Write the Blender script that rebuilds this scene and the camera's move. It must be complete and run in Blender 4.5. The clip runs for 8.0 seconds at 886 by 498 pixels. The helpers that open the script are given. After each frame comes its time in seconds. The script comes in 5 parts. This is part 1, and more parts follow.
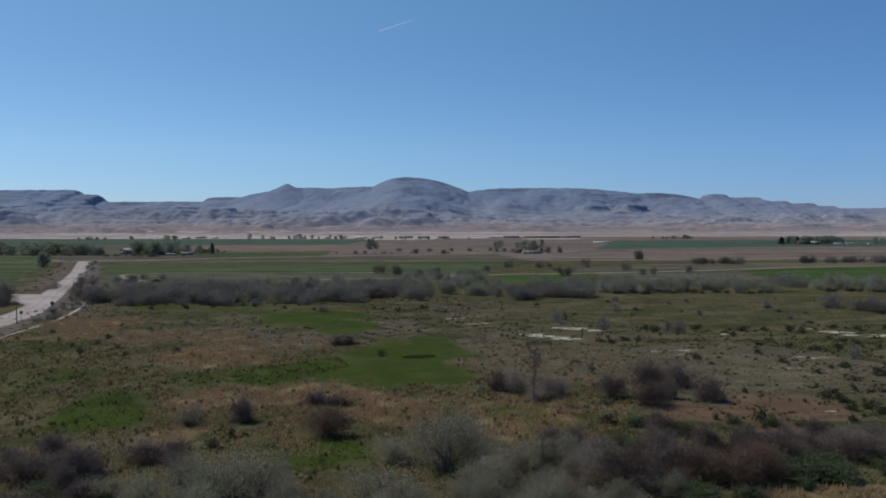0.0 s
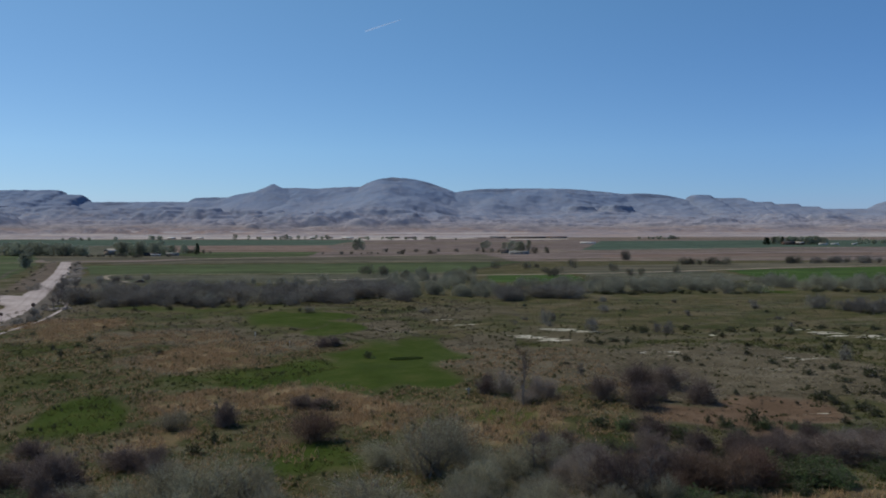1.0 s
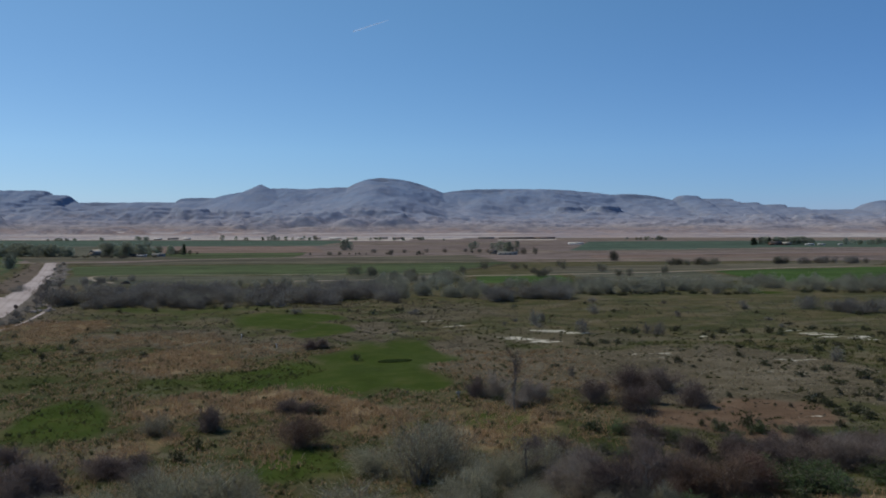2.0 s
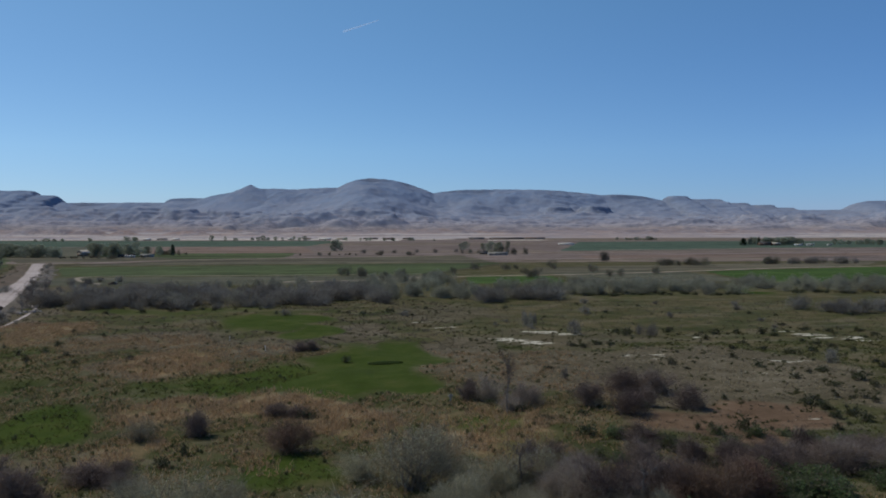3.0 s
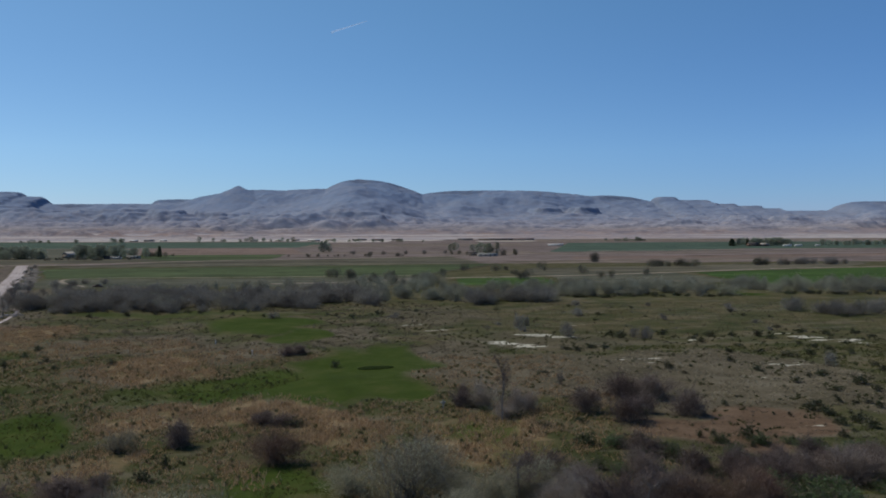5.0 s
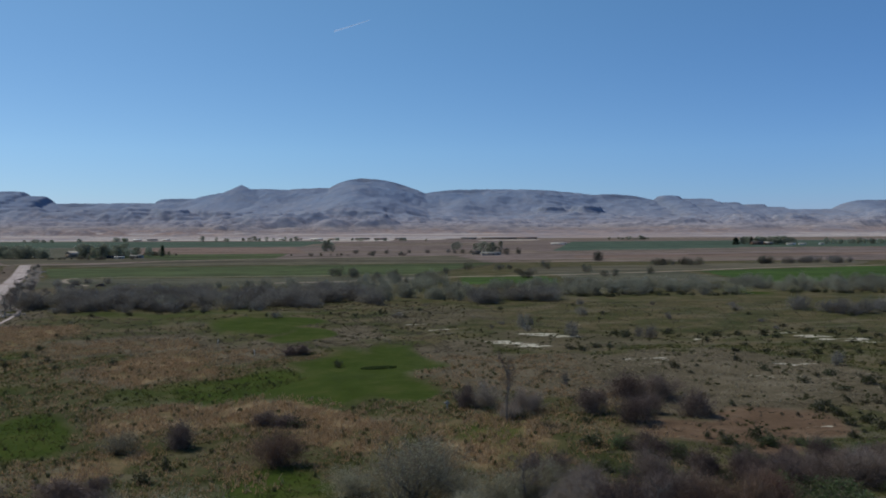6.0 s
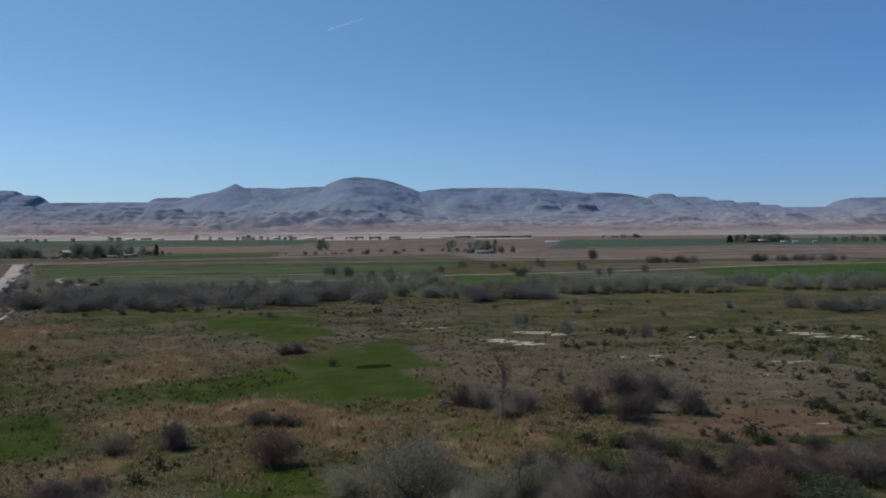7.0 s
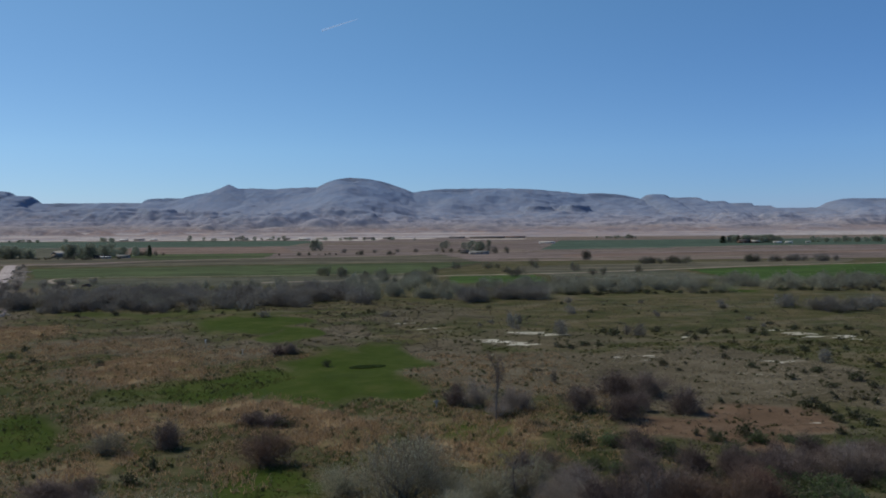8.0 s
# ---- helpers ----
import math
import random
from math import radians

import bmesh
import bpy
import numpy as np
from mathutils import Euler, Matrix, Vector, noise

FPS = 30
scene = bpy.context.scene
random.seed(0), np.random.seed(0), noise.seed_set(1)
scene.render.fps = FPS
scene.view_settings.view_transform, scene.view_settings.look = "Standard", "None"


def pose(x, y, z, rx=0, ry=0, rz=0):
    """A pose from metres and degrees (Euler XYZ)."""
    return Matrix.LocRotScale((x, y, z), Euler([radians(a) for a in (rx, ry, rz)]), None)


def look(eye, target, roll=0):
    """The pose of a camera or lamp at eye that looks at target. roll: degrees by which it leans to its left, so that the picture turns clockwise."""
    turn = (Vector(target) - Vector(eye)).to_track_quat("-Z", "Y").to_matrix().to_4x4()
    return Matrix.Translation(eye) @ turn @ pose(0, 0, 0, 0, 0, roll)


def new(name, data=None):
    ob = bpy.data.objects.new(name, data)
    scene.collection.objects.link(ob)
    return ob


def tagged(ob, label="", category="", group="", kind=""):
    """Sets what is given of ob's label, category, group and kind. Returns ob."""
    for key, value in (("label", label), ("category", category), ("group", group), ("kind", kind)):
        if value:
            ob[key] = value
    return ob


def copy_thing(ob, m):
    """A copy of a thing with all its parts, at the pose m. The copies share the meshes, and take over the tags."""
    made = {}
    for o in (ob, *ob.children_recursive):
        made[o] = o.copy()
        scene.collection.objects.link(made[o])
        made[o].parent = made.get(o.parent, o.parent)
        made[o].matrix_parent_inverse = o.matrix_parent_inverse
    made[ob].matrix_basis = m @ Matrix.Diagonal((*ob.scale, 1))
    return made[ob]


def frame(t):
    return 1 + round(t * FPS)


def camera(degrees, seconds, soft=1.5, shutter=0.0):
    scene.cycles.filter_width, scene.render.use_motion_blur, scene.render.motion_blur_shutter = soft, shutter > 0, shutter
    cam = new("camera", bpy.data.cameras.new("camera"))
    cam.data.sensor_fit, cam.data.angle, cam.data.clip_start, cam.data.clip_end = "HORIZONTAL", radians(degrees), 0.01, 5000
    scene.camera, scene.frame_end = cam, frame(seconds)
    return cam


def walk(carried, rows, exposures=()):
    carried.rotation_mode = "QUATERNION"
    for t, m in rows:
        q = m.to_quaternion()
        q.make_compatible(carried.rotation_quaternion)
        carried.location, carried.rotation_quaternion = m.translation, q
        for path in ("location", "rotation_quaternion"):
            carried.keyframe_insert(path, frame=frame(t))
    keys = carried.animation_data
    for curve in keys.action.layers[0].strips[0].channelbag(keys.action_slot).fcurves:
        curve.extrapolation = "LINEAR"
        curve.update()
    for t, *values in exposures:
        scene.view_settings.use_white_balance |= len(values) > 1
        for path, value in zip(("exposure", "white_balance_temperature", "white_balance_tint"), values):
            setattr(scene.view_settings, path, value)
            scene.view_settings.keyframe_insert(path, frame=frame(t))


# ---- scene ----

# ---------- camera ----------
cam = camera(55.0, 8.0, soft=1.8)
PATH = [
    (0.0, 0.000, 0.000, 25.000, 0.000, -1.408, -0.124),
    (0.5, -0.097, 0.998, 25.000, -0.461, -1.403, -0.120),
    (1.0, -0.174, 2.107, 24.970, -0.902, -1.381, -0.122),
    (1.5, -0.266, 3.172, 24.962, -1.330, -1.355, -0.135),
    (3.0, -0.488, 6.271, 24.948, -2.369, -1.319, -0.137),
    (3.5, -0.584, 7.380, 24.960, -2.696, -1.294, -0.150),
    (4.0, -0.655, 8.373, 24.990, -2.993, -1.285, -0.159),
    (4.5, -0.768, 9.319, 24.990, -3.198, -1.246, -0.175),
    (6.0, -0.842, 11.514, 24.916, -2.921, -1.317, -0.277),
    (6.5, -0.871, 11.746, 24.882, -3.046, -1.382, -0.356),
    (7.0, -0.885, 11.790, 24.858, -3.290, -1.417, -0.390),
    (7.5, -0.885, 11.815, 24.824, -3.491, -1.386, -0.400),
    (8.0, -0.892, 11.824, 24.783, -3.707, -1.373, -0.400),
]
walk(cam, [(t, pose(x, y, z, 90 + pitch, 0, yaw) @ pose(0, 0, 0, 0, 0, roll)) for t, x, y, z, yaw, pitch, roll in PATH])

# ---------- daylight ----------
SUN_ELEVATION, SUN_AZIMUTH = radians(50), radians(-62)   # azimuth from +y, clockwise seen from above
scene.view_settings.exposure = 0.0
world = bpy.data.worlds.new("sky")
scene.world = world
world.use_nodes = True
wn = world.node_tree
sky = wn.nodes.new("ShaderNodeTexSky")
sky.sky_type, sky.sun_disc = "NISHITA", False
sky.sun_elevation, sky.sun_rotation = SUN_ELEVATION, SUN_AZIMUTH
sky.altitude, sky.air_density, sky.dust_density, sky.ozone_density = 2500, 0.9, 0.1, 4.0
toward = Vector((math.sin(SUN_AZIMUTH) * math.cos(SUN_ELEVATION), math.cos(SUN_AZIMUTH) * math.cos(SUN_ELEVATION), math.sin(SUN_ELEVATION)))


def tinted(colour, fac, stops):
    """The colour times a smooth run of tints."""
    r, m = wn.nodes.new("ShaderNodeValToRGB"), wn.nodes.new("ShaderNodeMix")
    while len(r.color_ramp.elements) < len(stops):
        r.color_ramp.elements.new(0.5)
    for e, (p, c) in zip(r.color_ramp.elements, stops):
        e.position, e.color = p, (*c, 1)
    m.data_type, m.blend_type, m.inputs[0].default_value = "RGBA", "MULTIPLY", 1.0
    wn.links.new(fac, r.inputs[0])
    wn.links.new(colour, m.inputs[6])
    wn.links.new(r.outputs[0], m.inputs[7])
    return m.outputs[2]


# the dusty air dims the sky towards the horizon, and pales it towards the sun
way = wn.nodes.new("ShaderNodeTexCoord").outputs["Generated"]
climb, near_sun = wn.nodes.new("ShaderNodeSeparateXYZ"), wn.nodes.new("ShaderNodeVectorMath")
near_sun.operation, near_sun.inputs[1].default_value = "DOT_PRODUCT", toward
wn.links.new(way, climb.inputs[0])
wn.links.new(way, near_sun.inputs[0])
tone = tinted(sky.outputs[0], climb.outputs[2], [(0.0, (0.60, 0.605, 0.81)), (0.04, (0.685, 0.775, 0.872)), (0.09, (0.78, 0.922, 0.975)), (0.19, (0.79, 1.01, 1.06)), (0.27, (0.83, 1.10, 1.12)), (0.6, (0.775, 0.95, 1.03))])
tone = tinted(tone, near_sun.outputs[1], [(0.1, (0.83, 0.90, 1.02)), (0.43, (1.0, 1.0, 1.0)), (0.68, (1.14, 1.04, 0.98))])
wn.links.new(tone, wn.nodes["Background"].inputs["Color"])
wn.nodes["Background"].inputs["Strength"].default_value = 0.100
sun = new("sun", bpy.data.lights.new("sun", "SUN"))
sun.data.energy, sun.data.angle, sun.data.color = 2.5, radians(0.53), (1.0, 0.93, 0.79)
sun.matrix_basis = look((0, 0, 300), Vector((0, 0, 300)) - toward)


# ---------- materials ----------
def surface(name, rough=0.9):
    m = bpy.data.materials.new(name)
    m.use_nodes = True
    b = m.node_tree.nodes["Principled BSDF"]
    b.inputs["Roughness"].default_value = rough
    b.inputs["Specular IOR Level"].default_value = 0.15
    return m, m.node_tree, b


def node(nt, kind, **values):
    n = nt.nodes.new(kind)
    for k, v in values.items():
        n.inputs[k].default_value = v
    return n


def place_of(nt):
    return nt.nodes.new("ShaderNodeNewGeometry").outputs["Position"]


def grain(nt, scale, detail=4.0, rough=0.6, stretch=(1, 1, 1), vector=None):
    """World-sized noise, scale in cycles per metre."""
    mp = nt.nodes.new("ShaderNodeMapping")
    mp.inputs["Scale"].default_value = stretch
    nt.links.new(vector or place_of(nt), mp.inputs["Vector"])
    n = node(nt, "ShaderNodeTexNoise", Scale=scale, Detail=detail, Roughness=rough)
    nt.links.new(mp.outputs[0], n.inputs["Vector"])
    return n.outputs["Fac"]


def ramp(nt, fac, stops):
    r = nt.nodes.new("ShaderNodeValToRGB")
    els = r.color_ramp.elements
    while len(els) < len(stops):
        els.new(0.5)
    for e, (p, c) in zip(els, stops):
        e.position = p
        e.color = (*c, 1) if isinstance(c, tuple) else (c, c, c, 1)
    nt.links.new(fac, r.inputs[0])
    return r.outputs[0]


def blend(nt, fac, a, b, how="MIX"):
    m = nt.nodes.new("ShaderNodeMix")
    m.data_type, m.blend_type = "RGBA", how
    for sock, v in ((m.inputs[0], fac), (m.inputs[6], a), (m.inputs[7], b)):
        if isinstance(v, (int, float)):
            sock.default_value = v
        elif isinstance(v, tuple):
            sock.default_value = (*v, 1)
        else:
            nt.links.new(v, sock)
    return m.outputs[2]


def sums(nt, op, a, b, clamp=False):
    m = nt.nodes.new("ShaderNodeMath")
    m.operation, m.use_clamp = op, clamp
    for sock, v in zip(m.inputs, (a, b)):
        if isinstance(v, (int, float)):
            sock.default_value = v
        else:
            nt.links.new(v, sock)
    return m.outputs[0]


def relief(nt, b, fac, strength, distance):
    n = node(nt, "ShaderNodeBump", Strength=strength, Distance=distance)
    nt.links.new(fac, n.inputs["Height"])
    nt.links.new(n.outputs[0], b.inputs["Normal"])


def ground_material():
    m, nt, b = surface("meadow_ground", 1.0)
    b.inputs["Specular IOR Level"].default_value = 0.03
    cover = nt.nodes.new("ShaderNodeAttribute")
    cover.attribute_name = "cover"
    split = nt.nodes.new("ShaderNodeSeparateColor")
    nt.links.new(cover.outputs["Color"], split.inputs[0])
    broad, mid, fine = grain(nt, 0.028, 6, 0.6), grain(nt, 0.22, 5, 0.7), grain(nt, 1.6, 4, 0.7)
    patch, streak = grain(nt, 0.075, 6, 0.68), grain(nt, 0.10, 6, 0.7, (0.4, 1.0, 1.0))
    ragged = sums(nt, "ADD", sums(nt, "MULTIPLY", mid, 0.7), sums(nt, "MULTIPLY", fine, 0.5))
    base = ramp(nt, mid, [(0.28, (0.057, 0.060, 0.021)), (0.42, (0.100, 0.082, 0.042)), (0.52, (0.076, 0.076, 0.028)), (0.63, (0.119, 0.095, 0.053)), (0.76, (0.147, 0.124, 0.074))])
    base = blend(nt, ramp(nt, broad, [(0.42, 0.0), (0.58, 0.7)]), base, (0.082, 0.083, 0.037))
    base = blend(nt, ramp(nt, patch, [(0.49, 0.0), (0.58, 0.8)]), base, (0.147, 0.115, 0.065))
    base = blend(nt, ramp(nt, patch, [(0.36, 0.8), (0.46, 0.0)]), base, (0.044, 0.052, 0.019))
    base = blend(nt, ramp(nt, streak, [(0.53, 0.0), (0.61, 0.55)]), base, (0.165, 0.140, 0.095))
    base = blend(nt, ramp(nt, streak, [(0.36, 0.65), (0.46, 0.0)]), base, (0.058, 0.061, 0.026))

    def edge(value):
        return ramp(nt, sums(nt, "SUBTRACT", sums(nt, "ADD", value, 0.55), ragged), [(0.42, 0.0), (0.62, 1.0)])
    worn = sums(nt, "ADD", sums(nt, "MULTIPLY", mid, 0.45), sums(nt, "MULTIPLY", streak, 0.55))
    soil = ramp(nt, worn, [(0.36, (0.068, 0.058, 0.034)), (0.5, (0.126, 0.102, 0.066)), (0.62, (0.190, 0.157, 0.108))])
    tan = ramp(nt, worn, [(0.36, (0.140, 0.106, 0.055)), (0.5, (0.238, 0.164, 0.090)), (0.62, (0.34, 0.25, 0.146))])
    green = ramp(nt, sums(nt, "ADD", sums(nt, "MULTIPLY", mid, 0.5), sums(nt, "MULTIPLY", patch, 0.5)), [(0.38, (0.038, 0.058, 0.009)), (0.5, (0.050, 0.076, 0.012)), (0.62, (0.074, 0.088, 0.020))])
    salt = ramp(nt, fine, [(0.3, (0.44, 0.39, 0.30)), (0.6, (0.68, 0.62, 0.50))])
    soil = blend(nt, ramp(nt, fine, [(0.56, 0.0), (0.66, 0.65)]), soil, (0.29, 0.235, 0.17))
    soil = blend(nt, ramp(nt, fine, [(0.34, 0.65), (0.43, 0.0)]), soil, (0.060, 0.052, 0.030))
    c = blend(nt, edge(split.outputs[2]), base, soil)
    tan = blend(nt, ramp(nt, patch, [(0.40, 0.6), (0.50, 0.0)]), tan, (0.085, 0.088, 0.034))
    tan = blend(nt, ramp(nt, grain(nt, 0.14, 5, 0.7), [(0.53, 0.0), (0.62, 0.65)]), tan, (0.092, 0.084, 0.038))
    c = blend(nt, sums(nt, "MULTIPLY", edge(split.outputs[1]), 0.92), c, tan)
    clay = nt.nodes.new("ShaderNodeAttribute")
    clay.attribute_name = "clay"
    earth = ramp(nt, worn, [(0.36, (0.092, 0.062, 0.038)), (0.5, (0.152, 0.097, 0.062)), (0.62, (0.210, 0.140, 0.092))])
    c = blend(nt, edge(clay.outputs["Fac"]), c, earth)
    turf = ramp(nt, sums(nt, "SUBTRACT", sums(nt, "ADD", split.outputs[0], 0.42), sums(nt, "MULTIPLY", sums(nt, "ADD", sums(nt, "MULTIPLY", ragged, 1.3), patch), 0.47)), [(0.16, 0.0), (0.62, 0.9)])
    c = blend(nt, turf, c, green)
    torn = sums(nt, "MULTIPLY", grain(nt, 0.55, 5, 0.7, (0.35, 1.0, 1.0)), 3.0)
    crust = ramp(nt, sums(nt, "SUBTRACT", sums(nt, "ADD", cover.outputs["Alpha"], 0.95), torn), [(0.36, 0.0), (0.48, 1.0)])
    c = blend(nt, crust, c, salt)
    c = blend(nt, 1.0, c, (0.93, 0.975, 0.99), "MULTIPLY")
    nt.links.new(c, b.inputs["Base Color"])
    relief(nt, b, sums(nt, "ADD", fine, mid), 0.7, 0.35)
    return m


def gravel_material():
    """Graded gravel: pale crown, darker washed and rutted streaks along the way, scattered stones."""
    m, nt, b = surface("pale_gravel", 1.0)
    b.inputs["Specular IOR Level"].default_value = 0.05
    rut = nt.nodes.new("ShaderNodeAttribute")
    rut.attribute_name = "across"
    broad, mid, fine = grain(nt, 0.05, 5, 0.65), grain(nt, 0.35, 5, 0.7), grain(nt, 3.0, 4, 0.7)
    c = blend(nt, ramp(nt, broad, [(0.38, 0.0), (0.62, 1.0)]), (0.43, 0.365, 0.338), (0.54, 0.475, 0.45))
    c = blend(nt, ramp(nt, mid, [(0.46, 0.0), (0.60, 0.5)]), c, (0.33, 0.275, 0.25))
    lanes = sums(nt, "ADD", rut.outputs["Fac"], sums(nt, "MULTIPLY", sums(nt, "SUBTRACT", mid, 0.5), 0.35))
    c = blend(nt, ramp(nt, lanes, [(0.0, 0.75), (0.14, 0.1), (0.26, 0.0), (0.34, 0.3), (0.42, 0.0), (0.58, 0.0), (0.66, 0.3), (0.74, 0.0), (0.86, 0.1), (1.0, 0.75)]), c, (0.235, 0.195, 0.165))
    c = blend(nt, ramp(nt, fine, [(0.55, 0.0), (0.70, 0.5)]), c, (0.55, 0.49, 0.46))
    nt.links.new(c, b.inputs["Base Color"])
    relief(nt, b, fine, 0.5, 0.05)
    return m


def earth_material(name, low, high, scale=0.25, furrow=None, bump=0.2):
    """Bare soil, gravel or a crop: two tones, broken at two scales, with furrows along x where given."""
    m, nt, b = surface(name, 1.0)
    b.inputs["Specular IOR Level"].default_value = 0.05
    broad, fine = grain(nt, scale * 0.12, 4), grain(nt, scale * 5, 4, 0.7)
    patchy = grain(nt, scale * 0.5, 5, 0.7, (0.4, 1, 1))
    c = blend(nt, ramp(nt, broad, [(0.35, 0.0), (0.65, 1.0)]), low, high)
    c = blend(nt, ramp(nt, patchy, [(0.46, 0.0), (0.6, 0.7)]), c, tuple(v * 0.62 for v in low))
    c = blend(nt, sums(nt, "MULTIPLY", ramp(nt, fine, [(0.3, 0.0), (0.7, 1.0)]), 0.5), c, tuple(v * 1.35 for v in high))
    if furrow:
        band = grain(nt, scale * 0.8, 4, 0.65, (0.10, 1, 1))
        c = blend(nt, ramp(nt, band, [(0.52, 0.0), (0.60, 0.5)]), c, tuple(v * 1.5 for v in high))
        c = blend(nt, ramp(nt, band, [(0.40, 0.5), (0.48, 0.0)]), c, tuple(v * 0.6 for v in low))
        mottle = grain(nt, scale * 1.3, 6, 0.72, (0.7, 1, 1))
        c = blend(nt, ramp(nt, mottle, [(0.53, 0.0), (0.62, 0.55)]), c, tuple(v * 1.4 for v in high))
        c = blend(nt, ramp(nt, mottle, [(0.38, 0.6), (0.47, 0.0)]), c, tuple(v * 0.55 for v in low))
        rows = grain(nt, 0.5, 2, 0.5, furrow)
        c = blend(nt, sums(nt, "MULTIPLY", ramp(nt, rows, [(0.4, 0.0), (0.6, 1.0)]), 0.55), c, tuple(v * 0.62 for v in low))
    nt.links.new(c, b.inputs["Base Color"])
    relief(nt, b, fine, 0.5, bump)
    return m


def plant_material(name, low, high, rough=0.8, spread=0.35, sheer=0.35):
    """Leaves, twigs or bark: differs from plant to plant and from leaf to leaf."""
    m, nt, b = surface(name, rough)
    info = nt.nodes.new("ShaderNodeObjectInfo")
    geo = nt.nodes.new("ShaderNodeNewGeometry")
    c = blend(nt, geo.outputs["Random Per Island"], low, high)
    hue = nt.nodes.new("ShaderNodeHueSaturation")
    nt.links.new(sums(nt, "ADD", sums(nt, "MULTIPLY", info.outputs["Random"], spread * 2), 1 - spread), hue.inputs["Value"])
    nt.links.new(sums(nt, "ADD", sums(nt, "MULTIPLY", info.outputs["Random"], 0.03), 0.485), hue.inputs["Hue"])
    nt.links.new(c, hue.inputs["Color"])
    nt.links.new(hue.outputs[0], b.inputs["Base Color"])
    mix, thin = node(nt, "ShaderNodeMixShader", Fac=sheer), nt.nodes.new("ShaderNodeBsdfTranslucent")
    nt.links.new(hue.outputs[0], thin.inputs["Color"])
    nt.links.new(b.outputs[0], mix.inputs[1])
    nt.links.new(thin.outputs[0], mix.inputs[2])
    nt.links.new(mix.outputs[0], nt.nodes["Material Output"].inputs[0])
    return m


def plain_material(name, colour, rough=0.7, metal=0.0, wear=0.25, scale=1.5):
    m, nt, b = surface(name, rough)
    b.inputs["Metallic"].default_value = metal
    n = grain(nt, scale, 5, 0.7)
    c = blend(nt, sums(nt, "MULTIPLY", n, wear * 2), colour, tuple(v * 0.55 for v in colour))
    nt.links.new(c, b.inputs["Base Color"])
    return m


def hill_material():
    m, nt, b = surface("hazed_desert_hills", 1.0)
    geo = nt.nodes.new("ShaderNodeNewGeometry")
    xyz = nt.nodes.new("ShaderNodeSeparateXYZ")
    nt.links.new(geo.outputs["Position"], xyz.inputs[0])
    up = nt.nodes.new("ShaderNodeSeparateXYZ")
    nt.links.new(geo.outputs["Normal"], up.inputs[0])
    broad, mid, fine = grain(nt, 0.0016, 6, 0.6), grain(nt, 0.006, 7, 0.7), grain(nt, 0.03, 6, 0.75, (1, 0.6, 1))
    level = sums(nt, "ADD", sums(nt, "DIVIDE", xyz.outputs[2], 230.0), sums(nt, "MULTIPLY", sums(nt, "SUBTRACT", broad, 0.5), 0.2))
    # distance haze is put into the colour: bluer and darker with height
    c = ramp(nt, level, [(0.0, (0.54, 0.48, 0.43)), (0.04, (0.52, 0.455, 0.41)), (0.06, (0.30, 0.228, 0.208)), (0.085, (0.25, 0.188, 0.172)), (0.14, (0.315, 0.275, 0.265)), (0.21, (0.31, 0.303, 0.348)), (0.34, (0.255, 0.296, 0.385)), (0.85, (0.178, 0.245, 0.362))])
    low = ramp(nt, level, [(0.30, 1.0), (0.55, 0.2)])
    flat = ramp(nt, level, [(0.06, 1.0), (0.14, 0.0)])
    wash, strokes = grain(nt, 0.006, 6, 0.7, (0.18, 1, 1)), grain(nt, 0.020, 6, 0.72, (0.5, 1, 1))
    specks = grain(nt, 0.05, 5, 0.7, (0.7, 1, 1))
    gully = grain(nt, 0.010, 5, 0.65, (1.6, 0.35, 1))
    c = blend(nt, sums(nt, "MULTIPLY", ramp(nt, wash, [(0.44, 0.0), (0.52, 0.8)]), flat), c, (0.31, 0.225, 0.195))
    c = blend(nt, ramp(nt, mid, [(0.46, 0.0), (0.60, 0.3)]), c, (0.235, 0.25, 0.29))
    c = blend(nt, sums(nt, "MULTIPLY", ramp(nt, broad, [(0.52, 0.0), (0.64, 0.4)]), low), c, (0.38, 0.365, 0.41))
    c = blend(nt, sums(nt, "MULTIPLY", ramp(nt, strokes, [(0.51, 0.0), (0.57, 0.55)]), low), c, (0.17, 0.165, 0.20))
    c = blend(nt, sums(nt, "MULTIPLY", ramp(nt, fine, [(0.52, 0.0), (0.60, 0.38)]), low), c, (0.44, 0.395, 0.39))
    c = blend(nt, ramp(nt, gully, [(0.54, 0.0), (0.66, 0.2)]), c, (0.40, 0.395, 0.44))
    c = blend(nt, sums(nt, "MULTIPLY", ramp(nt, specks, [(0.54, 0.0), (0.60, 0.55)]), low), c, (0.165, 0.165, 0.20))
    c = blend(nt, sums(nt, "MULTIPLY", ramp(nt, specks, [(0.38, 0.4), (0.45, 0.0)]), low), c, (0.43, 0.395, 0.40))
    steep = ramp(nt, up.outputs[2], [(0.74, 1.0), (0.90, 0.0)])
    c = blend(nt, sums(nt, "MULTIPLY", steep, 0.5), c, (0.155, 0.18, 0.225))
    nt.links.new(c, b.inputs["Base Color"])
    relief(nt, b, mid, 0.2, 8.0)
    return m


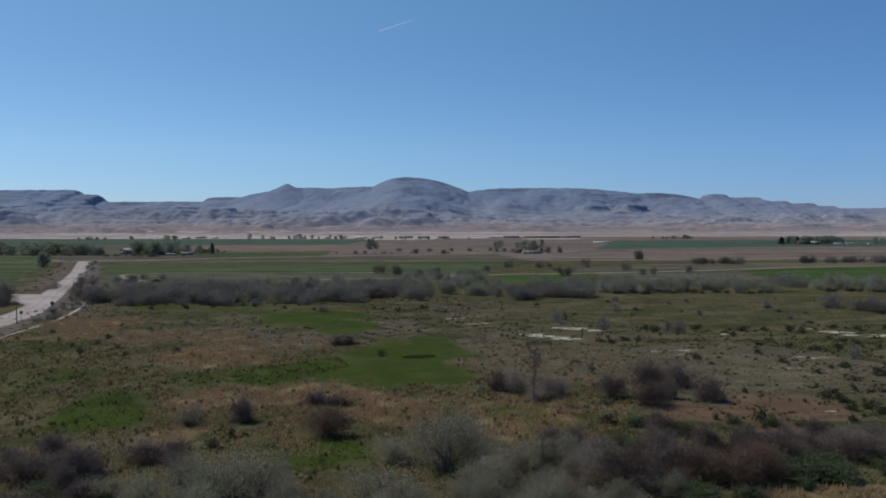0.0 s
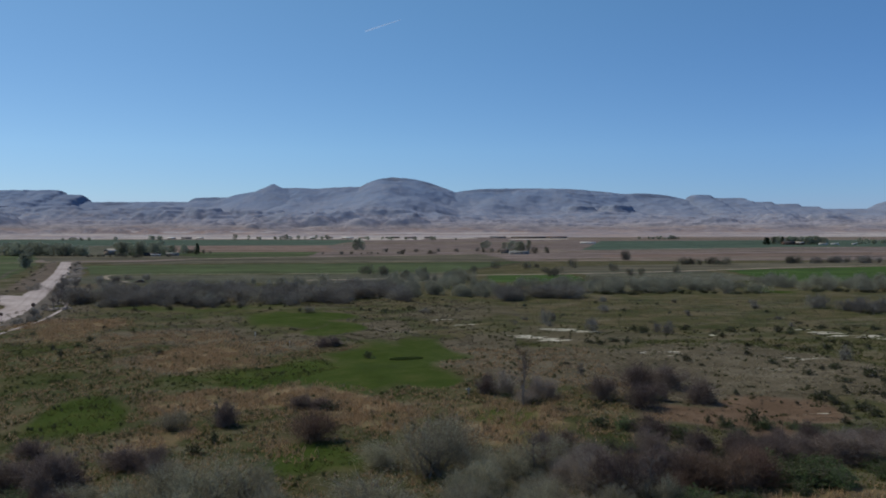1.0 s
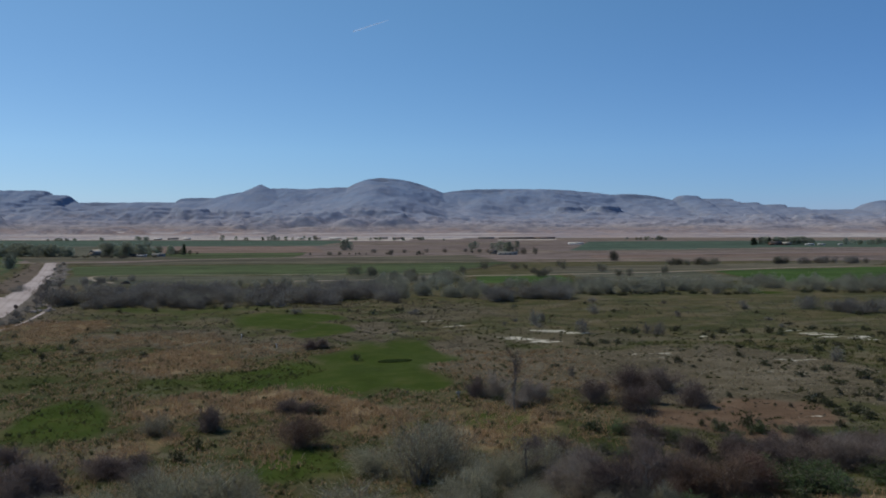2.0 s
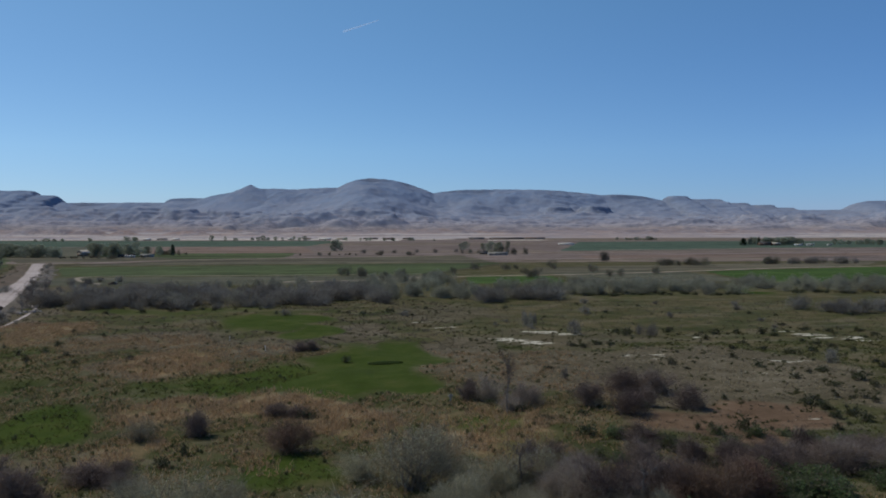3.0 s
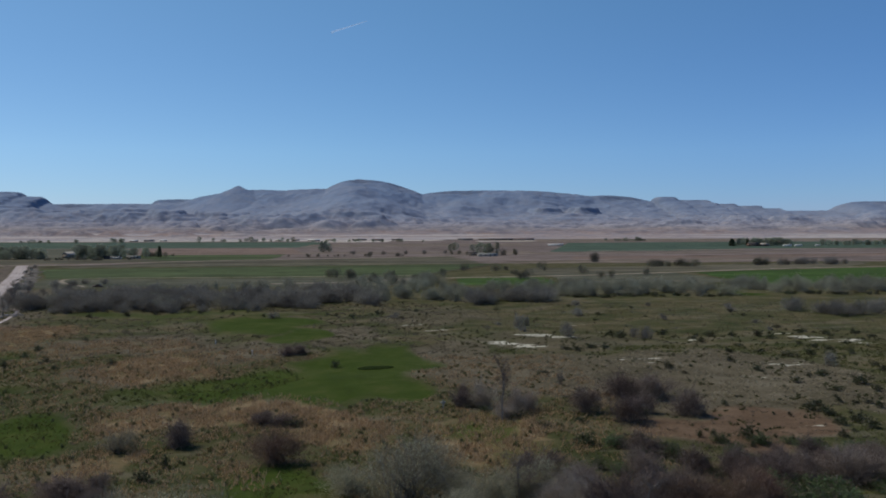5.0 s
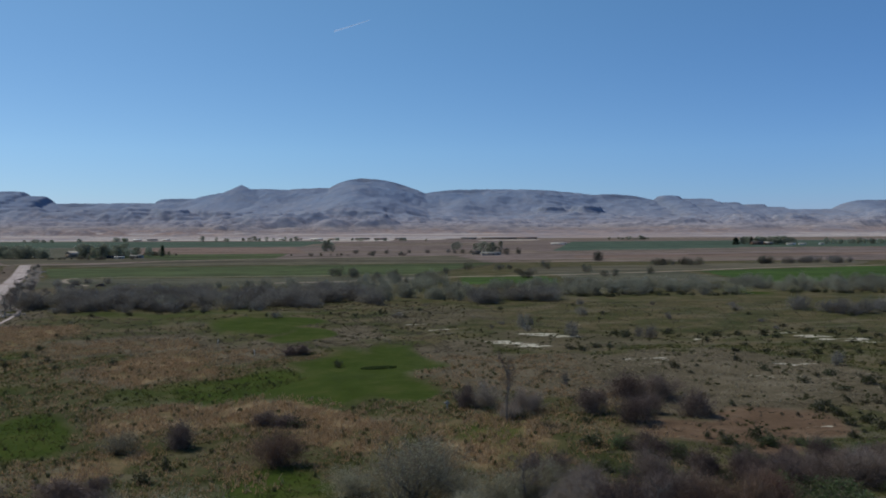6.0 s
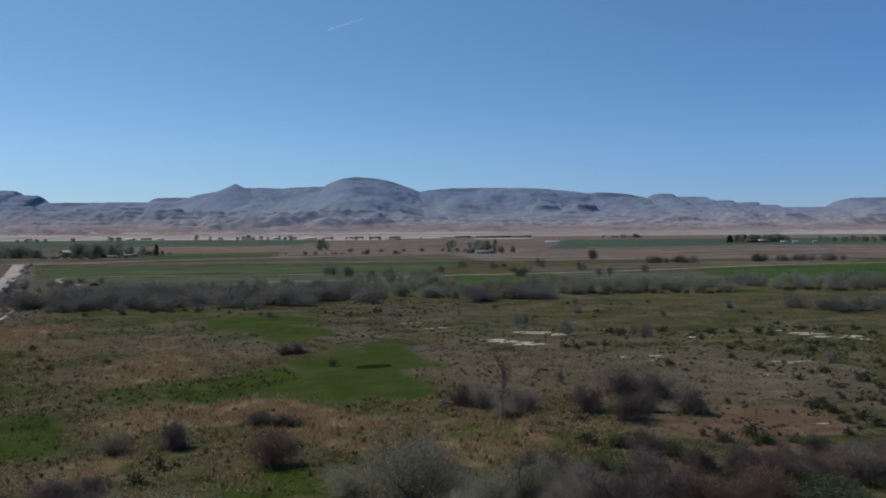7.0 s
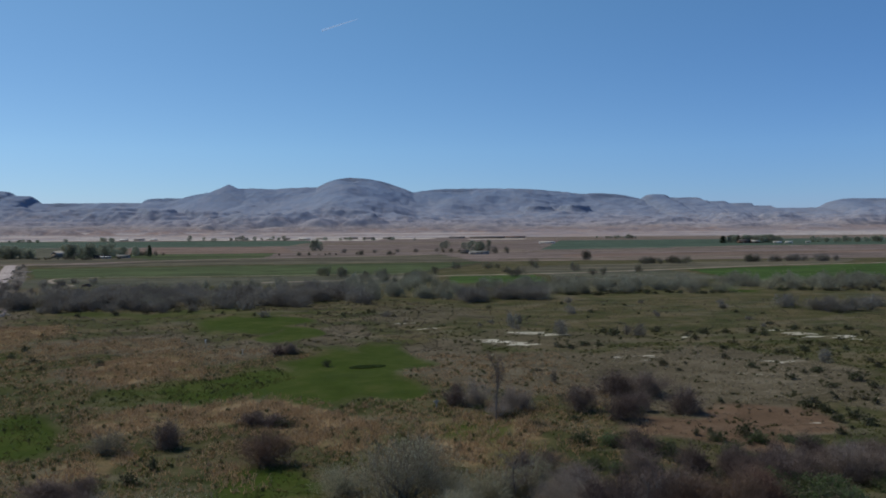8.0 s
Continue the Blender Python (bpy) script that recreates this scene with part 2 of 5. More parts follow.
GROUND = ground_material()
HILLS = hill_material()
GRAVEL = gravel_material()
TRACK = earth_material("dusty_track", (0.27, 0.225, 0.17), (0.36, 0.305, 0.24), 0.5, None, 0.05)
CROP = earth_material("young_crop", (0.069, 0.090, 0.038), (0.094, 0.119, 0.053), 0.03, (0.05, 1, 1))
CROP_LUSH = earth_material("lush_crop", (0.051, 0.092, 0.021), (0.071, 0.118, 0.031), 0.03, (0.05, 1, 1))
DITCH = earth_material("dark_ditch_bank", (0.055, 0.05, 0.038), (0.085, 0.075, 0.055), 0.3)
BANK = earth_material("weedy_bank", (0.105, 0.090, 0.072), (0.16, 0.14, 0.118), 0.6)
FALLOW = earth_material("weedy_fallow", (0.095, 0.092, 0.060), (0.150, 0.130, 0.092), 0.03, (0.05, 0.6, 1))
# crop of the far fields, with the blue of distance haze in its colour
CROP_FAR = earth_material("hazed_far_crop", (0.069, 0.104, 0.073), (0.091, 0.127, 0.091), 0.03, (0.05, 0.3, 1))
PLOUGH = earth_material("ploughed_field", (0.140, 0.109, 0.094), (0.248, 0.198, 0.174), 0.03, (0.04, 0.6, 1))
STUBBLE = earth_material("dry_stubble", (0.150, 0.120, 0.092), (0.256, 0.205, 0.164), 0.03, (0.04, 0.6, 1))
REDSOIL = earth_material("reddish_soil", (0.195, 0.138, 0.110), (0.250, 0.182, 0.146), 0.03, (0.04, 0.6, 1))
SAND = earth_material("pale_sand", (0.50, 0.44, 0.385), (0.60, 0.54, 0.48), 0.03)
BANK_BROWN = earth_material("brown_bank", (0.105, 0.082, 0.062), (0.148, 0.118, 0.090), 0.25)
PASTURE = earth_material("rough_pasture", (0.088, 0.096, 0.060), (0.138, 0.127, 0.093), 0.03, (0.1, 0.6, 1))
BARK = plant_material("grey_bark", (0.19, 0.165, 0.145), (0.28, 0.25, 0.225), 0.9, 0.15)
SAGE = plant_material("grey_green_leaves", (0.215, 0.215, 0.135), (0.50, 0.485, 0.335), 0.8, 0.2, 0.42)
BARE = plant_material("purple_grey_twigs", (0.112, 0.084, 0.074), (0.232, 0.178, 0.150), 0.85, 0.3, 0.2)
GREYTWIG = plant_material("mauve_grey_twigs", (0.20, 0.17, 0.14), (0.48, 0.415, 0.345), 0.85, 0.2, 0.5)
FARBARE = plant_material("grey_willow_twigs", (0.128, 0.120, 0.104), (0.275, 0.257, 0.226), 0.85, 0.34)
SAGETWIG = plant_material("pale_willow_twigs", (0.13, 0.12, 0.082), (0.42, 0.385, 0.275), 0.85, 0.25, 0.35)
RED = plant_material("red_brown_twigs", (0.100, 0.064, 0.050), (0.222, 0.140, 0.106), 0.85, 0.2, 0.22)
FARSAGE = plant_material("pale_grey_leaves", (0.205, 0.207, 0.150), (0.35, 0.345, 0.262), 0.85, 0.28, 0.2)
FIELDLEAF = plant_material("dull_green_leaves", (0.085, 0.095, 0.062), (0.20, 0.21, 0.15), 0.8, 0.25)
SHRUB = plant_material("dark_green_leaves", (0.042, 0.052, 0.024), (0.088, 0.096, 0.050), 0.7, 0.35)
LEAFY = plant_material("fresh_green_leaves", (0.064, 0.096, 0.036), (0.132, 0.178, 0.074), 0.6, 0.25, 0.4)
TREE = plant_material("spring_tree_leaves", (0.19, 0.215, 0.155), (0.36, 0.385, 0.29), 0.7, 0.3, 0.45)
PINE = plant_material("conifer_needles", (0.03, 0.045, 0.025), (0.06, 0.078, 0.042), 0.7, 0.3)
STRAW = plant_material("dry_straw", (0.29, 0.198, 0.106), (0.56, 0.41, 0.232), 0.9, 0.1)
GRASS = plant_material("meadow_grass", (0.080, 0.100, 0.024), (0.145, 0.145, 0.052), 0.8, 0.1)
SEDGE = plant_material("dark_sedge", (0.070, 0.077, 0.033), (0.132, 0.130, 0.060), 0.85, 0.1)
RUSH = plant_material("dark_rushes", (0.060, 0.086, 0.024), (0.110, 0.140, 0.044), 0.85, 0.1)
PALEGRASS = plant_material("bleached_grass", (0.25, 0.20, 0.125), (0.45, 0.375, 0.26), 0.9, 0.1)
BRUSH = plant_material("grey_brush", (0.115, 0.10, 0.07), (0.20, 0.165, 0.12), 0.9, 0.1)
WHITE = plain_material("white_painted_metal", (0.80, 0.77, 0.72), 0.6)
GREYWALL = plain_material("grey_siding", (0.43, 0.40, 0.36), 0.8)
TANWALL = plain_material("tan_siding", (0.36, 0.29, 0.22), 0.8)
DARKROOF = plain_material("dark_shingles", (0.075, 0.07, 0.07), 0.85)
GLASS = plain_material("dark_window_glass", (0.02, 0.025, 0.03), 0.1, 0.0, 0.05)
WOOD = plain_material("weathered_wood", (0.13, 0.105, 0.085), 0.9)
STEEL = plain_material("galvanised_steel", (0.32, 0.33, 0.34), 0.45, 0.8)
PALEROOF = plain_material("weathered_pale_roof", (0.24, 0.235, 0.215), 0.7)
TYRE = plain_material("black_rubber", (0.025, 0.025, 0.026), 0.9)
PALESTONE = plain_material("pale_broken_stone", (0.45, 0.385, 0.33), 0.95, 0.0, 0.4, 0.8)
RUST = plain_material("rusty_barn_metal", (0.16, 0.10, 0.075), 0.7, 0.3)
PALEPIPE = plain_material("weathered_pale_paint", (0.33, 0.325, 0.29), 0.5)
TRAIL = bpy.data.materials.new("white_vapour")
TRAIL.use_nodes = True
_t = TRAIL.node_tree
_mix, _veil = node(_t, "ShaderNodeMixShader", Fac=0.13), node(_t, "ShaderNodeBsdfTranslucent", Color=(0.95, 0.95, 0.97, 1))
_t.links.new(_t.nodes.new("ShaderNodeBsdfTransparent").outputs[0], _mix.inputs[1])
_t.links.new(_veil.outputs[0], _mix.inputs[2])
_t.links.new(_mix.outputs[0], _t.nodes["Material Output"].inputs[0])


# ---------- mesh helpers ----------
def mesh_of(name, verts, faces, material):
    """One mesh from arrays: verts (n, 3), faces (m, k)."""
    verts, faces = np.asarray(verts, np.float32), np.asarray(faces, np.int32)
    me = bpy.data.meshes.new(name)
    k = faces.shape[1]
    me.vertices.add(len(verts))
    me.vertices.foreach_set("co", verts.ravel())
    me.loops.add(faces.size)
    me.loops.foreach_set("vertex_index", faces.ravel())
    me.polygons.add(len(faces))
    me.polygons.foreach_set("loop_start", np.arange(0, faces.size, k, dtype=np.int32))
    me.update(calc_edges=True)
    me.validate()
    me.materials.append(material)
    return me


def joined(*pieces):
    """Several (verts, faces) pairs of equal face size as one."""
    vs, fs, n = [], [], 0
    for v, f in pieces:
        vs.append(v)
        fs.append(f + n)
        n += len(v)
    return np.concatenate(vs), np.concatenate(fs)


def part(name, me, parent, label=""):
    ob = new(name, me)
    ob.parent = parent
    return tagged(ob, label) if label else ob


def boxes(*rows):
    """Boxes from (x0, y0, z0, x1, y1, z1) as verts and quads."""
    out = []
    for x0, y0, z0, x1, y1, z1 in rows:
        v = np.array([(x, y, z) for z in (z0, z1) for x, y in ((x0, y0), (x1, y0), (x1, y1), (x0, y1))], float)
        f = np.array([(3, 2, 1, 0), (4, 5, 6, 7), (0, 1, 5, 4), (1, 2, 6, 5), (2, 3, 7, 6), (3, 0, 4, 7)])
        out.append((v, f))
    return joined(*out)


def tubes(lines, radii, sides=4):
    """Tapered tubes along polylines (n, k, 3), radii (n, k)."""
    n, k, _ = lines.shape
    ring = np.arange(sides) * 2 * np.pi / sides
    off = np.stack([np.cos(ring), np.sin(ring), 0 * ring], -1)
    v = lines[:, :, None, :] + radii[:, :, None, None] * off
    idx = np.arange(n * k * sides).reshape(n, k, sides)
    nxt = np.roll(idx, -1, axis=2)
    f = np.stack([idx[:, :-1], nxt[:, :-1], nxt[:, 1:], idx[:, 1:]], -1)
    return v.reshape(-1, 3), f.reshape(-1, 4)


def blades(a, b, width, rng):
    """Thin tapered blades from a to b."""
    side = np.cross(b - a, rng.normal(size=a.shape))
    side *= (width / (np.linalg.norm(side, axis=1) + 1e-9))[:, None] / 2
    v = np.stack([a - side, a + side, b + side * 0.35, b - side * 0.35], 1)
    return v.reshape(-1, 3), np.arange(len(a) * 4).reshape(-1, 4)


def leaves(c, size, rng):
    """Small leaf sprays: four-cornered, each turned its own way."""
    u = rng.normal(size=c.shape)
    u /= np.linalg.norm(u, axis=1)[:, None]
    w = np.cross(u, rng.normal(size=c.shape))
    w /= np.linalg.norm(w, axis=1)[:, None]
    u, w = u * size[:, None], w * (size * rng.uniform(0.4, 0.8, len(c)))[:, None]
    v = np.stack([c - u, c - w * 0.9, c + u, c + w], 1)
    return v.reshape(-1, 3), np.arange(len(c) * 4).reshape(-1, 4)


# ---------- ground ----------
GREEN = [(-62, 268, 46, 12, 0.55), (-20, 268, 30, 14, 0.4), (-8, 162, 11.5, 28), (-1, 174, 6.5, 22), (-13, 142, 8.5, 12), (-2, 147, 4.5, 11), (-37, 240, 16, 22), (-23, 213, 6.5, 14), (-60, 252, 16, 13, 0.5), (-25, 149, 12.5, 15), (-38, 144, 10, 11, 0.6),
         (-5, 204, 9, 10, 0.5), (-47, 114, 7.5, 10.2), (-67, 141, 6.9, 15.6, 0.5), (-76, 268, 24, 10, 0.6), (135, 337, 5.5, 16), (11, 116, 8.5, 9, 0.7), (12, 103, 6, 6, 0.55), (-14, 91.5, 7, 6.5, 0.85), (-83, 184, 12.1, 13.4, 0.5), (-80, 168, 12, 20, 0.45), (-63, 132, 8, 15, 0.4)]
REEDY = [(-62, 196, 18, 12, 0.55), (-40, 186, 12, 10, 0.5), (-11, 120, 9.0, 12.4), (-88, 214, 10, 26, 0.8), (-45, 168, 9.5, 15.5), (-100, 226, 8, 10, 0.6), (11, 112, 9.5, 14.8, 0.85), (-28, 128, 11.0, 8.6),
         (-34, 107, 4.9, 9.0, 0.6), (-17, 96, 5, 7, 0.55), (36.5, 79, 8, 5, 0.9)]
RED_EARTH = [(44, 117.5, 16, 11, 0.85), (-104, 236, 8, 10, 0.7)]
BARREN = [(-172, 350, 14, 45), (-215, 470, 16, 80), (-112, 250, 8, 34), (-150, 360, 12, 50), (35, 157, 31.5, 25.6), (-11, 206, 8.1, 27.7), (9, 178, 9.3, 24.7), (68, 162, 13.8, 20.6), (-48, 161, 10.6, 13.6), (-58, 200, 24, 22, 0.75), (-30, 196, 10, 14, 0.7), (-29, 188, 10, 18, 0.7), (-138, 315, 4, 26), (50, 134, 24, 14, 0.85), (66, 140, 14, 26, 0.7), (10, 258, 24, 34, 0.62), (34, 198, 26, 18, 0.6)]
SALTY = [(24, 196, 7.0, 2.8), (28, 192.5, 6, 2.4), (20, 199.5, 4.5, 3.0), (31, 208.6, 6.6, 3.6), (37, 206, 5.2, 3.0), (93, 199, 6, 2.6), (97, 194, 8, 3.2), (101, 189.5, 5.5, 1.8), (88, 205, 5, 1.5), (67, 201.5, 1.6, 2.0), (56, 217, 3.0, 1.6),
         (50, 216, 2.5, 1.2), (9, 224, 6, 1.6, 0.9), (2, 236, 6, 1.6, 0.9), (43, 170.5, 8, 3.0, 0.74), (48, 165, 4, 4, 0.72), (70, 166, 9, 4, 0.74), (85, 186, 3, 2, 0.9), (77, 170, 6, 2.5, 0.72), (62, 148, 9, 5, 0.66), (79, 155, 4, 2, 0.72), (46, 232, 6, 1.4, 0.9),
         (7.4, 185.2, 3.0, 1.6, 0.95), (35, 80, 3, 1.6, 0.72), (52, 116, 5, 2, 0.66)]


def patches(x, y, spots, soft, warp=1.0):
    """How far (x, y) lies inside any of the oval patches, 0 to 1, with wavy edges."""
    wx = x + warp * (2.2 * np.sin(y * 0.21 + x * 0.13) + 1.1 * np.sin(x * 0.47 - y * 0.11))
    wy = y + warp * (4.0 * np.sin(x * 0.17 + 1.3) + 2.0 * np.sin(x * 0.41 + y * 0.09))
    out = np.zeros_like(x, dtype=float)
    for cx, cy, rx, ry, *much in spots:
        d = np.sqrt(((wx - cx) / rx) ** 2 + ((wy - cy) / ry) ** 2)
        out = np.maximum(out, np.clip((1.0 - d) / soft + 0.5, 0, 1) * (much[0] if much else 1.0))
    return out


def height_at(x, y):
    """Low swells of the meadow, level under the road and at the edges of the sheet."""
    x, y = np.asarray(x, float), np.asarray(y, float)
    z = 0.22 * np.sin(x * 0.11 + y * 0.05) + 0.16 * np.sin(y * 0.13 - x * 0.07 + 1) + 0.10 * np.sin(x * 0.31 + y * 0.23 + 2)
    fade = np.clip((x + 95) / 20, 0, 1) * np.clip((220 - x) / 30, 0, 1) * np.clip((400 - y) / 60, 0, 1) * np.clip((y - 55) / 12, 0, 1)
    return z * fade


def build_ground():
    xs, ys = np.arange(-240, 240.1, 1.5), np.arange(54, 424, 1.5)
    gx, gy = np.meshgrid(xs, ys)
    nx, ny = len(xs), len(ys)
    v = np.stack([gx, gy, height_at(gx, gy)], -1).reshape(-1, 3)
    i = np.arange(nx * ny).reshape(ny, nx)
    f = np.stack([i[:-1, :-1], i[:-1, 1:], i[1:, 1:], i[1:, :-1]], -1).reshape(-1, 4)
    x0, x1, y0, y1, far = xs[0], xs[-1], ys[0], ys[-1], 6000
    o = np.array([(-far, -far, 0), (far, -far, 0), (far, y0, 0), (-far, y0, 0), (-far, y1, 0), (far, y1, 0), (far, far, 0), (-far, far, 0),
                  (x0, y0, 0), (x0, y1, 0), (x1, y0, 0), (x1, y1, 0)], float)
    of = np.array([(0, 1, 2, 3), (3, 8, 9, 4), (10, 2, 5, 11), (4, 5, 6, 7)])
    v, f = joined((v, f), (o, of))
    me = mesh_of("ground", v, f, GROUND)
    cover = me.color_attributes.new("cover", "FLOAT_COLOR", "POINT")
    x, y = v[:, 0], v[:, 1]
    c = np.stack([patches(x, y, GREEN, 0.75), patches(x, y, REEDY, 0.6), patches(x, y, BARREN + [spot[:4] for spot in RED_EARTH], 0.7), patches(x, y, SALTY, 0.8, 0.12)], -1)
    cover.data.foreach_set("color", c.astype(np.float32).ravel())
    clay = me.color_attributes.new("clay", "FLOAT_COLOR", "POINT")
    red = patches(x, y, RED_EARTH, 0.7)
    clay.data.foreach_set("color", np.stack([red, red, red, red], -1).astype(np.float32).ravel())
    me.polygons.foreach_set("use_smooth", np.ones(len(f), bool))
    return tagged(new("ground", me), "olive-brown meadow with green patches and white salt crust", "ground", kind="structure")


build_ground()


def ribbon(name, points, width, material, label, category, z=0.05, crown=0.0, ragged=0.0, seed=1):
    """A strip along a smooth line through the points, with a raised middle and uneven edges."""
    rng = np.random.default_rng(seed)
    p = np.array(points, float)
    p = np.vstack([2 * p[0] - p[1], p, 2 * p[-1] - p[-2]])
    line = []
    for a, b, c, d in zip(p, p[1:], p[2:], p[3:]):
        for s in np.arange(0, 1, 1 / max(4, int(np.linalg.norm(c - b) / 4))):
            line.append(0.5 * (2 * b + (c - a) * s + (2 * a - 5 * b + 4 * c - d) * s**2 + (3 * b - a - 3 * c + d) * s**3))
    line = np.array(line + [p[-2]])
    t = np.gradient(line[:, :2], axis=0)
    side = np.stack([t[:, 1], -t[:, 0]], -1) / np.linalg.norm(t, axis=1)[:, None]
    w = line[:, 2] if line.shape[1] > 2 else np.full(len(line), width)
    left = w / 2 + ragged * rng.normal(size=len(line))
    right = w / 2 + ragged * rng.normal(size=len(line))
    cols = []
    for s, h in ((-1, -0.02), (-0.85, 0.0), (0, crown), (0.85, 0.0), (1, -0.02)):
        q = line[:, :2] + side * (s * np.where(s < 0, left, right))[:, None]
        cols.append(np.c_[q, height_at(q[:, 0], q[:, 1]) + z + h])
    v = np.stack(cols, 1)
    i = np.arange(v.shape[0] * 5).reshape(-1, 5)
    f = np.stack([i[:-1, :-1], i[:-1, 1:], i[1:, 1:], i[1:, :-1]], -1).reshape(-1, 4)
    me = mesh_of(name, v.reshape(-1, 3), f, material)
    across = me.attributes.new("across", "FLOAT", "POINT")
    across.data.foreach_set("value", np.tile(np.array([0.0, 0.08, 0.5, 0.92, 1.0], np.float32), len(line)))
    return tagged(new(name, me), label, category, kind="structure")


def plot(name, a, b, c, d, material, label, z=0.06, n=24):
    """A field with four given corners: near, near, far, far."""
    g = np.random.default_rng(9)
    a, b, c, d = (np.array(q, float) for q in (a, b, c, d))
    u, w = np.meshgrid(np.linspace(0, 1, n), np.linspace(0, 1, n))
    u, w = u[..., None], w[..., None]
    q = (a * (1 - u) + b * u) * (1 - w) + (d * (1 - u) + c * u) * w + g.normal(size=(n, n, 2)) * min(4.0, 0.004 * abs(b[0] - a[0]) + 0.4)
    v = np.c_[q.reshape(-1, 2), height_at(q[..., 0], q[..., 1]).ravel() + z]
    i = np.arange(n * n).reshape(n, n)
    f = np.stack([i[:-1, :-1], i[:-1, 1:], i[1:, 1:], i[1:, :-1]], -1).reshape(-1, 4)
    return tagged(new(name, mesh_of(name, v, f, material)), label, "field", kind="structure")


plot("field_1", (-1000, 650), (760, 650), (2100, 2282), (-2100, 2282), PLOUGH, "broad mauve-brown worked ground on the valley floor", 0.03)
plot("field_2", (-185, 470), (10, 476), (71, 640), (-236, 585), CROP, "long field of young green crop beyond the willows", 0.06)
plot("field_3", (-240, 606), (66, 644), (50, 822), (-190, 706), FALLOW, "dull brown fallow strip beside a farm road", 0.07)
plot("field_4", (-262, 694), (-110, 770), (-118, 918), (-320, 918), CROP, "narrow dull green strip along a farm road", 0.09)
plot("field_5", (-335, 925), (-100, 925), (-150, 1236), (-400, 1245), REDSOIL, "reddish bare field below far green pasture", 0.11)
plot("field_6", (-1300, 1250), (-100, 1300), (-150, 1880), (-1900, 2250), CROP_FAR, "distant green field tinted blue with haze, with scattered farms", 0.06)
plot("field_7", (-470, 740), (-272, 790), (-340, 1250), (-1100, 1240), PASTURE, "olive green pasture among farm trees", 0.05)
plot("field_8", (163, 396), (340, 372), (440, 594), (172, 498), CROP_LUSH, "bright green crop field behind grey willows", 0.08)
plot("field_9", (-330, 330), (-191, 372), (-288, 632), (-480, 610), CROP, "green field beside the gravel road", 0.06)
plot("field_10", (-600, 628), (-298, 650), (-372, 830), (-640, 850), CROP, "green field beyond a pale dirt lane", 0.06)
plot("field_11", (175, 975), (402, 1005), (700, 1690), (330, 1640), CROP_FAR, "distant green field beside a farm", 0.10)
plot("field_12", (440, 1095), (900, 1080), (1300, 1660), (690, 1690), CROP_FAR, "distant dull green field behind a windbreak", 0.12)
plot("field_13", (-172, 395), (14, 398), (14, 470), (-184, 462), PASTURE, "rough olive pasture behind the willow belt", 0.05)
plot("field_14", (28, 396), (74, 400), (76, 458), (30, 452), CROP_LUSH, "small bright green plot between track and willows", 0.07)
plot("field_15", (66, 470), (300, 560), (360, 640), (84, 560), FALLOW, "olive-brown rough strip beyond a dirt track", 0.05)
plot("field_16", (92, 640), (330, 690), (360, 760), (84, 700), STUBBLE, "pale dry stubble strip on the valley floor", 0.06)
plot("field_17", (60, 880), (420, 900), (440, 960), (60, 930), STUBBLE, "pale pinkish strip of bare ground", 0.06)
plot("field_18", (340, 1006), (420, 1012), (430, 1060), (345, 1050), STUBBLE, "small pale bare corner of a green field", 0.14)
plot("field_19", (-150, 1330), (180, 1330), (250, 1560), (-150, 1560), STUBBLE, "distant dry stubble field", 0.13)
plot("field_20", (230, 1800), (1300, 1750), (1750, 2270), (250, 2270), STUBBLE, "distant pale dry ground at the foot of the hills", 0.07)
plot("field_21", (-1950, 2255), (-420, 2100), (-430, 2283), (-2100, 2283), SAND, "pale sandy flat at the foot of the hills", 0.09)
plot("field_22", (-420, 2060), (120, 2120), (120, 2283), (-430, 2283), SAND, "narrow pale sandy flat behind far barns", 0.09)
plot("field_24", (-292, 657), (-186, 724), (-236, 806), (-372, 800), FALLOW, "weedy olive-brown ground behind the gravel road", 0.10)
plot("field_25", (150, 726), (430, 770), (560, 870), (160, 800), REDSOIL, "dull reddish strip on the valley floor", 0.05)
plot("field_26", (-110, 930), (150, 940), (160, 1010), (-120, 1000), STUBBLE, "pale dry strip of bare ground", 0.06)
plot("field_27", (172, 1880), (295, 1890), (330, 1990), (190, 1980), SAND, "long pale strip of bare ground before far barns", 0.11)
plot("field_28", (-170, 1850), (-20, 1870), (-15, 2010), (-175, 2000), SAND, "pale yard of bare ground before far barns", 0.12)
plot("field_23", (82, 486), (160, 500), (165, 404), (84, 404), PASTURE, "rough grass strip between willows and track", 0.06)

ribbon("road", [(-116, 180, 11), (-117, 208, 11), (-119, 228, 11), (-122, 244, 11), (-127, 265, 11), (-138, 296, 10), (-153, 335, 9), (-176, 398, 8.5), (-208, 484, 8.5), (-276, 653, 8.5)], 11,
       GRAVEL, "pale pinkish gravel road climbing across the valley floor", "road", 0.06, 0.10, 0.25, 1)
ribbon("road_branch", [(-130, 272, 8), (-136, 290, 15), (-146, 306, 21), (-160, 316, 19), (-182, 322, 13), (-240, 318, 9)], 8, GRAVEL, "pale gravel side road leaving a wide junction", "road", 0.05, 0.06, 0.3, 2)
ribbon("road_bank_1", [(-104, 186, 5), (-109, 214, 6), (-113, 234, 6), (-118, 254, 6), (-130, 290, 8), (-143.5, 330, 6), (-167, 400, 6.5), (-199.5, 484, 7), (-266, 646, 8)], 5, BANK, "grey-brown weedy verge beside the gravel road", "bank", 0.04, 0.12, 0.5, 13)
